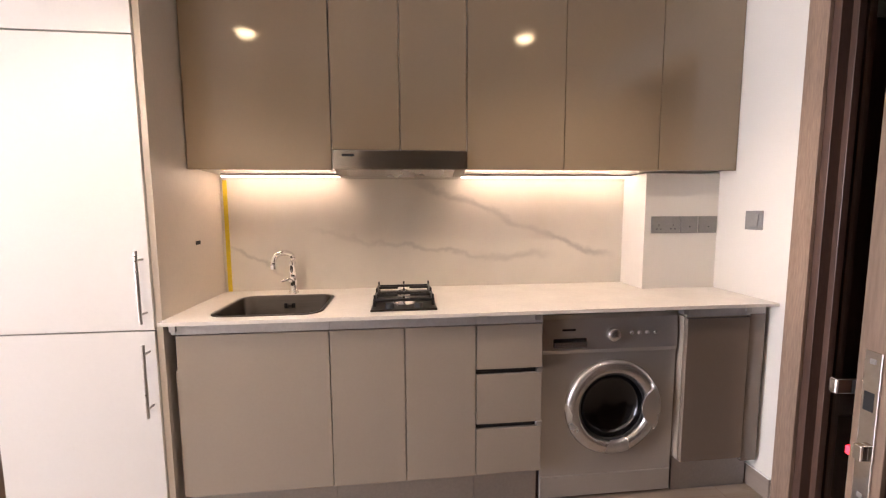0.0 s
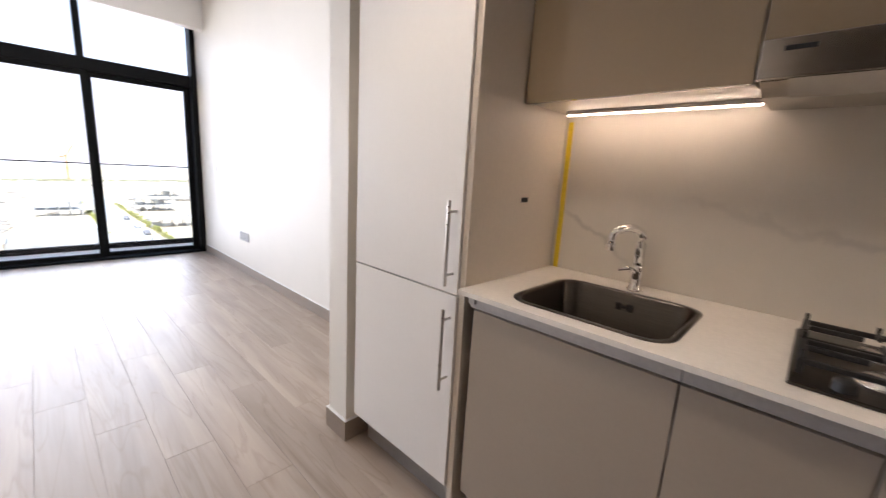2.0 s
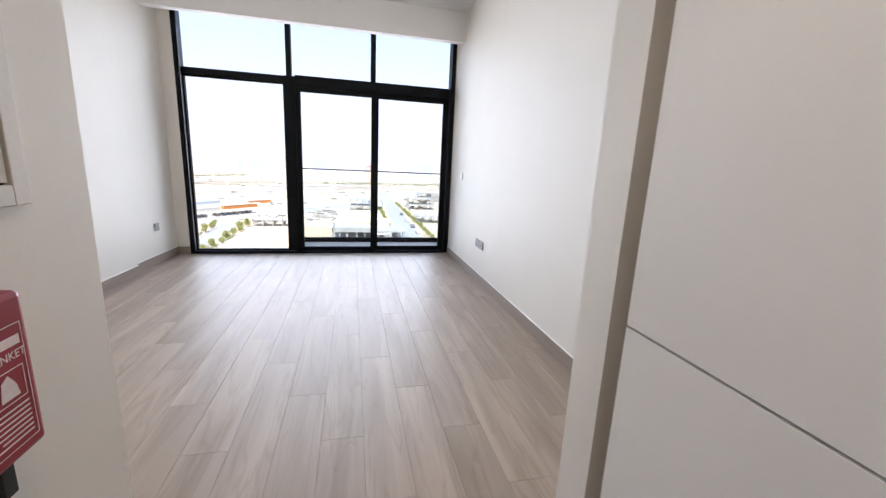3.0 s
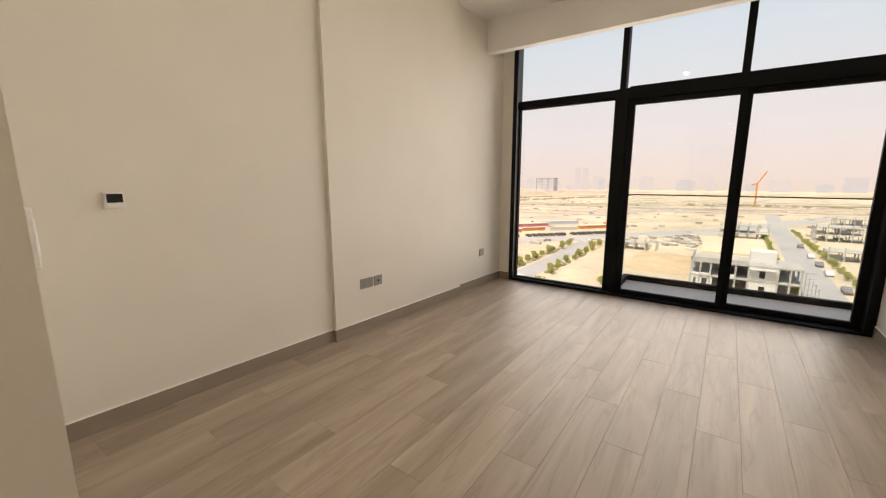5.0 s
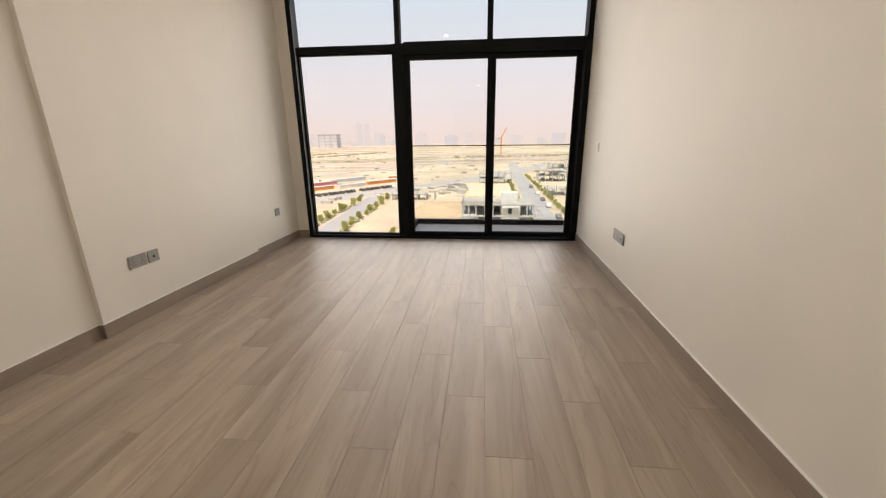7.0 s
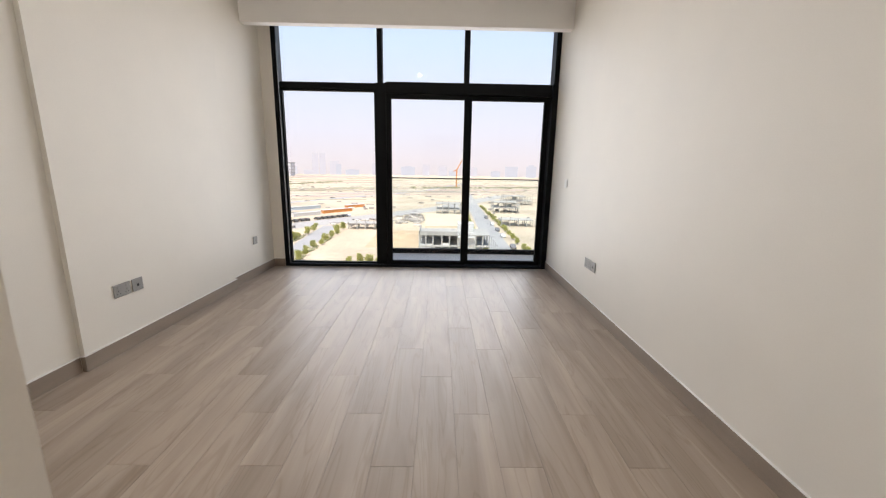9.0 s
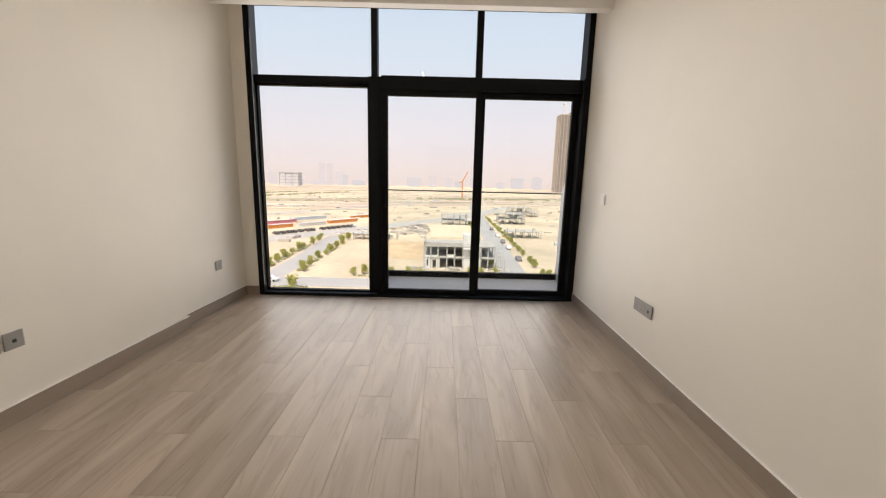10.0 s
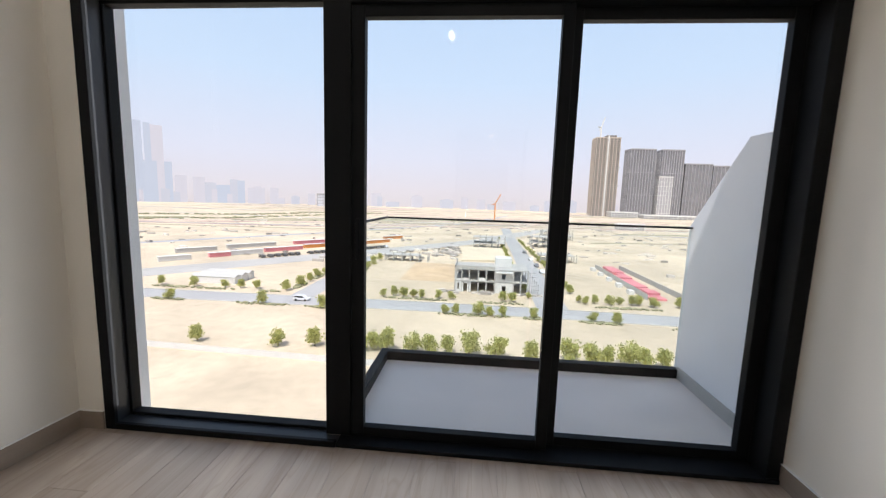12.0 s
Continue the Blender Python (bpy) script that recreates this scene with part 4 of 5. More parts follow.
on_leaf("indicator", box(0.866, 0.877, -0.014, -0.0005, 0.902, 0.916, 0.001), REDLED, lock, "small glowing red indicator")
casing("door_lining_hall", DOORDARK, "dark walnut lining of the hall doorway", [("jamb", (-0.0945, -0.060, 0.695, HALLY - 0.0005, 0, 2.1195)), ("jamb", (0.825, 0.8595, 0.695, HALLY - 0.0005, 0, 2.1195)), ("head", (-0.060, 0.825, 0.695, HALLY - 0.0005, 2.085, 2.1195))])
casing("door_frame_hall", DOORWOOD, "light oak casing round the hall doorway", [("architrave", (-0.150, -0.070, HALLY + 0.0002, HALLY + 0.017, 0, 2.11)), ("architrave", (0.835, 0.915, HALLY + 0.0002, HALLY + 0.017, 0, 2.11)), ("head_architrave", (-0.150, 0.915, HALLY + 0.0002, HALLY + 0.017, 2.11, 2.185))])


def distribution_board():
    y = HALLY
    d = thing("distribution_board", (-0.900, y, 1.176), "cream metal electrical panel set in the hall wall", "electrical panel")
    bm = box(-1.111, -1.079, y, y + 0.014, 1.176, 1.70, 0.002)
    box(-0.721, -0.689, y, y + 0.014, 1.176, 1.70, 0.002, bm=bm)
    box(-1.079, -0.721, y, y + 0.014, 1.176, 1.208, 0.002, bm=bm)
    box(-1.079, -0.721, y, y + 0.014, 1.668, 1.70, 0.002, bm=bm)
    part("frame", bm, PANELMETAL, d)
    part("recess", box(-1.079, -0.721, y, y + 0.002, 1.208, 1.668), PLATEDARK, d)
    door = part("cover", box(-1.076, -0.724, y + 0.002, y + 0.010, 1.2115, 1.6645, 0.0015), PANELMETAL, d)
    for k in range(22):
        z = 1.297 + 0.0129 * k
        for x in (-1.070, -0.752):
            bm = box(x, x + 0.018, -0.0006, 0.0006, -0.0013, 0.0013)
            bm.transform(Matrix.Translation((0, y + 0.0104, z)))
            part("vent_slot", bm, PLATEDARK, door)
    for k in range(8):
        x = -0.992 + 0.018 * k
        part("vent_slot", box(x - 0.0015, x + 0.0015, y + 0.0098, y + 0.0110, 1.232, 1.252), PLATEDARK, door)
    part("breaker_window", box(-0.980, -0.820, y + 0.0098, y + 0.0112, 1.30, 1.40), BLACKGLASS, door)
    d.location += Vector((-0.084, 0, -0.021))


distribution_board()


def fire_blanket():
    y, x0, x1, z0, z1 = HALLY, -1.035, -0.855, 0.815, 1.062
    f = thing("fire_blanket_box", ((x0 + x1) / 2, y, z0), "dark red plastic fire blanket case on the wall", "fire blanket")
    part("case", box(x0, x1, y, y + 0.046, z0, z1, 0.009, segments=3), RED, f)
    o = y + 0.0462
    fw = 0.0012
    lx0, lx1, lz0, lz1 = x0 + 0.014, x1 - 0.014, z0 + 0.02, z1 - 0.045
    for a, b, c, d in ((lx0, lx1, lz0, lz0 + fw), (lx0, lx1, lz1 - fw, lz1), (lx0, lx0 + fw, lz0, lz1), (lx1 - fw, lx1, lz0, lz1)):
        part("label_line", box(a, b, o - 0.0008, o + 0.0002, c, d), REDPRINT, f)
    face = Matrix(((-1, 0, 0, (x0 + x1) / 2 - 0.022), (0, 0, 1, o), (0, 1, 0, 0.972), (0, 0, 0, 1)))
    letters("lettering", "FIRE BLANKET", 0.0172, face, REDPRINT, f)
    part("logo_bar", box(x0 + 0.02, x1 - 0.075, o - 0.0008, o + 0.0004, 0.986, 1.000), REDPRINT, f)
    part("logo_mark", prism([(x1 - 0.044, 0.984), (x1 - 0.018, 0.984), (x1 - 0.031, 1.002)], "y", o - 0.0008, o + 0.0004), REDPRINT, f)
    for a, b in ((x0 + 0.022, x0 + 0.078), (x1 - 0.078, x1 - 0.022)):
        bm = box(a, b, o - 0.0008, o + 0.0003, 0.953, 0.9542)
        box(a, b, o - 0.0008, o + 0.0003, 0.905, 0.9062, bm=bm)
        box(a, a + fw, o - 0.0008, o + 0.0003, 0.905, 0.953, bm=bm)
        box(b - fw, b, o - 0.0008, o + 0.0003, 0.905, 0.953, bm=bm)
        part("pictogram_frame", bm, REDPRINT, f)
        part("pictogram", prism([(a + 0.012, 0.912), (b - 0.012, 0.912), (b - 0.016, 0.94), ((a + b) / 2, 0.948), (a + 0.016, 0.93)], "y", o - 0.0008, o + 0.0003), REDPRINT, f)
    for k in range(7):
        for a, b in ((x0 + 0.022, x0 + 0.085), (x1 - 0.085, x1 - 0.022)):
            part("small_print", box(a, b - 0.004 * (k % 3), o - 0.0008, o + 0.0002, 0.894 - 0.008 * k, 0.8965 - 0.008 * k), REDPRINT, f)
    for x in (x0 + 0.06, x1 - 0.06):
        part("pull_tab", box(x - 0.012, x + 0.012, y + 0.012, y + 0.032, z0 - 0.055, z0 + 0.002, 0.002), DARK, f, "black pull tape")
    f.location += Vector((-0.062, 0, -0.020))


fire_blanket()


def extinguisher():
    x, y, r, z = -0.835, 0.892, 0.05, 0.70
    f = thing("fire_extinguisher", (x, HALLY, z), "small red fire extinguisher hung on the hall wall", "fire extinguisher")
    m = Matrix.Translation((x, y, z))
    part("cylinder", lathe([(0.0, 0.012), (r * 0.8, 0.012), (r, 0.03), (r, 0.20), (r * 0.85, 0.226), (r * 0.4, 0.246), (0.0, 0.252)], m, 32), RED, f, smooth=True)
    part("foot_ring", lathe([(r * 0.9, 0.0), (r + 0.006, 0.0), (r + 0.006, 0.055), (r + 0.0005, 0.055)], m, 32), RUBBER, f, "black plastic foot ring", smooth=True)
    part("label", lathe([(r + 0.0006, 0.08), (r + 0.0006, 0.19)], m, 32), REDPRINT, f, "pale worn instruction label", smooth=True)
    part("valve", rod((x, y, z + 0.246), (x, y, z + 0.278), 0.012), CHROME, f)
    part("handle", box(x - 0.010, x + 0.010, y - 0.02, y + 0.06, z + 0.278, z + 0.293, 0.003), DARK, f)
    part("bracket", box(x - 0.02, x + 0.02, HALLY, y - r + 0.004, z + 0.12, z + 0.2, 0.002), DARK, f)


extinguisher()

for lx, ly in ((-0.67, 1.46), (1.05, 1.54)):
    d = thing("downlight", (lx, ly, 2.386), "round recessed ceiling downlight, lit warm", "downlight", "kitchen downlights")
    part("trim", lathe([(0.064, 2.3995), (0.064, 2.394), (0.058, 2.390), (0.052, 2.394), (0.052, 2.3995)], Matrix.Translation((lx, ly, 0))), WHITEPLATE, d, smooth=True)
    part("lens", lathe([(0.052, 2.3955), (0.048, 2.383), (0.036, 2.372), (0.018, 2.366), (0.0, 2.364)], Matrix.Translation((lx, ly, 0))), LAMPFACE, d, smooth=True)
pend = thing("bare_bulb", (-4.02, 0.96, CEIL_HI), "bare lit bulb hanging on a short cord", "lamp")
part("cord", rod((-4.02, 0.96, 2.83), (-4.02, 0.96, CEIL_HI - 0.02), 0.003), DARK, pend)
part("ceiling_rose", lathe([(0.0, 3.045), (0.03, 3.047), (0.035, 3.0695)], Matrix.Translation((-4.02, 0.96, 0)), 24), WHITEPLATE, pend, smooth=True)
part("lamp_holder", rod((-4.02, 0.96, 2.79), (-4.02, 0.96, 2.835), 0.015), DARK, pend)
part("bulb", lathe([(0.012, 2.79), (0.02, 2.778), (0.029, 2.755), (0.028, 2.738), (0.018, 2.725), (0.0, 2.720)], Matrix.Translation((-4.02, 0.96, 0)), 24), BULBGLOW, pend, "glowing glass bulb", smooth=True)

# ---- outside ----
GZ = -29.0


def sky_material():
    """Pale hazy daylight: milky rose at the horizon, thinning to light blue above."""
    m = bpy.data.materials.new("hazy_sky")
    m.use_nodes = True
    n, l = m.node_tree.nodes, m.node_tree.links
    n.remove(n["Principled BSDF"])
    em, tc, sep, ramp, mr = n.new("ShaderNodeEmission"), n.new("ShaderNodeTexCoord"), n.new("ShaderNodeSeparateXYZ"), n.new("ShaderNodeValToRGB"), n.new("ShaderNodeMapRange")
    l.new(tc.outputs["Object"], sep.inputs["Vector"])
    l.new(sep.outputs["Z"], mr.inputs["Value"])
    mr.inputs["From Min"].default_value, mr.inputs["From Max"].default_value = 0.0, 960.0
    e = ramp.color_ramp.elements
    e[0].position, e[0].color = 0.0, (0.86, 0.77, 0.745, 1)
    e[1].position, e[1].color = 1.0, (0.46, 0.66, 0.92, 1)
    for p, c in ((0.06, (0.88, 0.81, 0.82)), (0.16, (0.84, 0.84, 0.92)), (0.40, (0.68, 0.82, 0.98))):
        k = ramp.color_ramp.elements.new(p)
        k.color = (*c, 1)
    l.new(mr.outputs["Result"], ramp.inputs["Fac"])
    l.new(ramp.outputs["Color"], em.inputs["Color"])
    em.inputs["Strength"].default_value = 1.0
    l.new(em.outputs["Emission"], n["Material Output"].inputs["Surface"])
    return m


bm = bmesh.new()
rows_ = []
for z in (0.0, 60.0, 200.0, 480.0, 960.0):
    rows_.append([bm.verts.new((-1250 * math.sin(radians(a)), 1250 * math.cos(radians(a)), GZ - 8 + z)) for a in range(0, 181, 6)])
for a, b in zip(rows_, rows_[1:]):
    for k in range(len(a) - 1):
        bm.faces.new((a[k], a[k + 1], b[k + 1], b[k]))
structure("backdrop", bm, sky_material(), "pale hazy daytime sky above the desert", "sky")
bm = bmesh.new()
bmesh.ops.create_grid(bm, x_segments=60, y_segments=60, size=1400, matrix=Matrix.Translation((-1250, 0, GZ)))
structure("ground", bm, SAND, "flat pale desert sand reaching the horizon", "ground")


def road(label, points, width, z=0.05, mat=None):
    """A flat strip of road along a line of plan points."""
    bm = bmesh.new()
    pts = [Vector((x, y, 0)) for x, y in points]
    rows = []
    for i, p in enumerate(pts):
        d = (pts[min(i + 1, len(pts) - 1)] - pts[max(i - 1, 0)]).normalized()
        side = Vector((-d.y, d.x, 0)) * (width / 2)
        rows.append([bm.verts.new(p + o + Vector((0, 0, GZ + h))) for o, h in ((side, z), (-side, z), (-side, -0.2), (side, -0.2))])
    for a, b in zip(rows, rows[1:]):
        for k in range(4):
            bm.faces.new((a[k], a[(k + 1) % 4], b[(k + 1) % 4], b[k]))
    bm.faces.new(rows[0])
    bm.faces.new(rows[-1][::-1])
    bmesh.ops.recalc_face_normals(bm, faces=bm.faces)
    return structure("road", bm, mat or ASPHALT, label, "road")


PALEROAD = material("dusty_pale_asphalt", (0.43, 0.415, 0.39), 0.9, vary=0.08, scale=0.05, fine=0.05, fine_scale=1.5)
BLUEROAD = material("bluish_far_road", (0.36, 0.38, 0.42), 0.9, vary=0.08, scale=0.03)
road("sunlit asphalt street along the plots", [(-107.5, -600), (-109, -100), (-110.2, -10), (-109.6, 30), (-107.8, 80), (-104, 500)], 8.2)
road("sunlit asphalt street between plots", [(-114.2, 24), (-160, 25), (-227, 27), (-307, 28.5), (-430, 33)], 9.0, 0.046)
road("asphalt street with planted verges", [(-113.5, -49.5), (-142, -49.5), (-196, -52)], 7.5, 0.046)
road("wide diagonal road with parked cars", [(-60, -185), (-132, -122), (-172, -88), (-232, -38), (-286, 3), (-420, 70)], 17, 0.054, PALEROAD)
road("distant bluish road", [(-120, -252), (-208, -189), (-308, -118), (-470, -20), (-760, 60)], 7, 0.05, BLUEROAD)
road("distant service road", [(-520, -1000), (-500, -250), (-470, 60), (-480, 520)], 9, 0.05, PALEROAD)
for off in (-4.5, 4.5):
    structure("kerb", prism([(-107.5 + off, -600), (-109 + off, -100), (-110.2 + off, -10), (-109.6 + off, 30), (-107.8 + off, 80), (-107.5 + off, 80), (-109.3 + off, 30), (-109.9 + off, -10), (-108.7 + off, -100), (-107.2 + off, -600)], "z", GZ - 0.2, GZ + 0.15), KERB, "concrete kerb along the street", "kerb")


def tree_mesh(seed):
    """A small street tree: tapered trunk, limbs, and a crown of many leaf cards in clumps."""
    rnd = random.Random(seed)
    trunk = tube([(0, 0, 0), (0.04, 0.02, 0.7), (0.0, 0.05, 1.5)], [0.11, 0.08, 0.05], sides=6)
    crown = bmesh.new()
    for k in range(15):
        a, rr, z = rnd.uniform(0, 6.28), rnd.uniform(0.1, 1.15), rnd.uniform(1.1, 3.0)
        c = Vector((rr * math.cos(a), rr * math.sin(a), z))
        tube([(0, 0.03, 1.2), c * 0.6 + Vector((0, 0, 0.5)), c], [0.04, 0.025, 0.01], bm=trunk, sides=4)
        for j in range(60):
            p = c + Vector((rnd.gauss(0, 0.36), rnd.gauss(0, 0.36), rnd.gauss(0, 0.28)))
            q = Euler((rnd.uniform(0, 3.1), rnd.uniform(0, 3.1), rnd.uniform(0, 3.1))).to_quaternion()
            s = rnd.uniform(0.16, 0.30)
            vs = [crown.verts.new(p + q @ Vector(o)) for o in ((-s, 0, 0), (0, -s * 0.5, 0.03), (s, 0, 0), (0, s * 0.5, 0.03))]
            crown.faces.new(vs)
    return trunk, crown


kinds = []
for s in range(3):
    t = thing("street_tree", (-76, -54 + 17 * s, GZ), "small yellow-green street tree on dry sand", "tree", "street trees")
    trunk, crown = tree_mesh(s)
    for bmx, nm, mt in ((trunk, "trunk", BARK), (crown, "crown", LEAF)):
        bmx.transform(Matrix.Translation(ORIGIN[t.name]))
        part(nm, bmx, mt, t)
    kinds.append(t)
rnd = random.Random(4)
spots = [(-77 + rnd.uniform(-0.6, 0.6), y, rnd.uniform(1.05, 1.45)) for y in (-30, -26, -18, -15, -10, -6.5, -3.5, 1, 6, 13, 20, 24, 27, 31, 34, 37, 42, 47)]
spots += [(-119.5 + rnd.uniform(-0.8, 0.8), y, rnd.uniform(0.75, 1.0)) for y in (-98, -87, -77, -72, -67, -26, -23, -20, -17, -14, -9, -5, 10, 13)]
spots += [(-122.5 + rnd.uniform(-0.8, 0.8), y, rnd.uniform(0.75, 1.0)) for y in (35, 38, 42, 45, 49, 51, 55, 62, 70)]
spots += [(-104 + rnd.uniform(-0.6, 0.6), y, rnd.uniform(0.8, 1.05)) for y in (-83, -56, -39, -6, -3, 3, 6, 9, 17, 32, 38, 55)]
spots += [(x + rnd.uniform(-1.5, 1.5), y, rnd.uniform(0.6, 0.95)) for x in range(-124, -300, -10) for y in (18.6, 33.5)]
spots += [(x + rnd.uniform(-1.5, 1.5), y + rnd.uniform(-1, 1), rnd.uniform(0.7, 1.1)) for x in range(-121, -190, -7) for y in (-56, -43.5)]
for i, (x, y, s) in enumerate(spots):
    copy_thing(kinds[i % 3], pose(x, y, GZ, 0, 0, 77 * i) @ Matrix.Scale(s, 4))


def hedge(x0, x1, y0, y1, h=0.35):
    """A low planted verge of many small leaf clumps inside an oval bed."""
    bm = bmesh.new()
    n = max(10, int((x1 - x0) * (y1 - y0) * 2.2))
    r = random.Random(int(x0 * 7 + y0))
    cx, cy = (x0 + x1) / 2, (y0 + y1) / 2
    for k in range(n):
        a, d = r.uniform(0, 6.283), math.sqrt(r.random())
        c = Vector((cx + (x1 - x0) / 2 * d * math.cos(a), cy + (y1 - y0) / 2 * d * math.sin(a), GZ + r.uniform(0.05, h)))
        bmesh.ops.create_icosphere(bm, subdivisions=1, radius=r.uniform(0.25, 0.5), matrix=Matrix.Translation(c) @ Matrix.Diagonal((1, 1, 0.7, 1)))
    solo("hedge", bm, HEDGE, "low planted verge bed beside the road", "hedge", "stuff")


for x0, x1, y0, y1 in ((-104.6, -102.6, -90, -78), (-104.8, -102.8, -64, -48), (-104.6, -102.6, -44, -34), (-105, -103, -8, 12), (-104.6, -102.6, 14, 22), (-104, -102, 28, 40), (-102, -100, 50, 60),
                       (-118.2, -116.4, -100, -72), (-118.6, -116.8, -66, -58), (-118.2, -116.6, -26, -6), (-118.2, -116.6, 2, 16), (-119.5, -117.5, 36, 56),
                       (-132, -122, -57.5, -54.5), (-148, -136, -57.5, -54.5), (-168, -152, -57.5, -54.5), (-130, -121, -45, -42.5), (-146, -134, -45, -42.5), (-165, -150, -45, -42.5)):
    hedge(x0, x1, y0, y1)
for label, line, wide in (("distant belt of dusty green shrubs", [(-330, -420), (-375, -346), (-440, -276), (-572, -221), (-700, -170)], 7), ("distant dark green belt of trees", [(-540, -40), (-560, 40), (-585, 120), (-600, 230)], 12), ("distant belt of dusty green shrubs", [(-430, -430), (-520, -300), (-660, -250)], 6)):
    scrub = bmesh.new()
    for (xa, ya), (xb, yb) in zip(line, line[1:]):
        n = int(math.hypot(xb - xa, yb - ya) / 3.0)
        for k in range(n):
            f = (k + rnd.random()) / n
            c = Vector((xa + (xb - xa) * f + rnd.uniform(-wide, wide), ya + (yb - ya) * f + rnd.uniform(-wide, wide), GZ + 0.5))
            bmesh.ops.create_icosphere(scrub, subdivisions=1, radius=rnd.uniform(1.0, 2.4), matrix=Matrix.Translation(c) @ Matrix.Diagonal((1.2, 1.6, 0.7, 1)))
    solo("scrub", scrub, HEDGE, label, "shrubs", "stuff")

fence = thing("site_fence", (-71, -45, GZ), "low pale hoarding round an empty plot", "fence")
for k in range(34):
    y = -92 + 2.4 * k
    x = -72 + (y + 64) * 0.045
    part("fence_panel", box(x, x + 0.05, y, y + 2.3, GZ, GZ + 1.15), OFFWHITE, fence)
    part("post", box(x - 0.12, x, y - 0.05, y + 0.05, GZ, GZ + 1.25), KERB, fence)


def frame_shell(x, y, wx, wy, storeys, label, seed, h=3.6):
    """A bare concrete frame: slabs on columns, a few block walls, reinforcement standing above the top."""
    r = random.Random(seed)
    v = thing("unfinished_villa", (x, y, GZ), label, "building")
    for s in range(1, storeys + 1):
        short = r.uniform(0.0, 0.3) * wy if s == storeys else 0
        part("slab", box(x - wx / 2, x + wx / 2, y - wy / 2, y + wy / 2 - short, GZ + s * h - 0.35, GZ + s * h), CONCRETE, v)
    n = max(3, int(wy / 4))
    for s in range(storeys):
        z0, z1 = GZ + s * h, GZ + (s + 1) * h - 0.35
        for k in range(n + 1):
            yy = y - wy / 2 + 0.3 + (wy - 0.6) * k / n
            for xx in (x - wx / 2 + 0.3, x, x + wx / 2 - 0.3):
                part("column", box(xx - 0.2, xx + 0.2, yy - 0.2, yy + 0.2, z0, z1), CONCRETE, v)
            if k < n and r.random() < 0.3:
                part("block_wall", box(x - 0.1, x + 0.1, yy + 0.2, yy + (wy - 0.6) / n - 0.2, z0, z0 + r.uniform(1.2, z1 - z0)), OFFWHITE, v)
    for k in range(n + 1):
        yy = y - wy / 2 + 0.3 + (wy - 0.6) * k / n
        part("starter_column", box(x + wx / 2 - 0.5, x + wx / 2 - 0.1, yy - 0.2, yy + 0.2, GZ + storeys * h, GZ + storeys * h + r.uniform(0.6, 2.0)), CONCRETE, v)
    return v


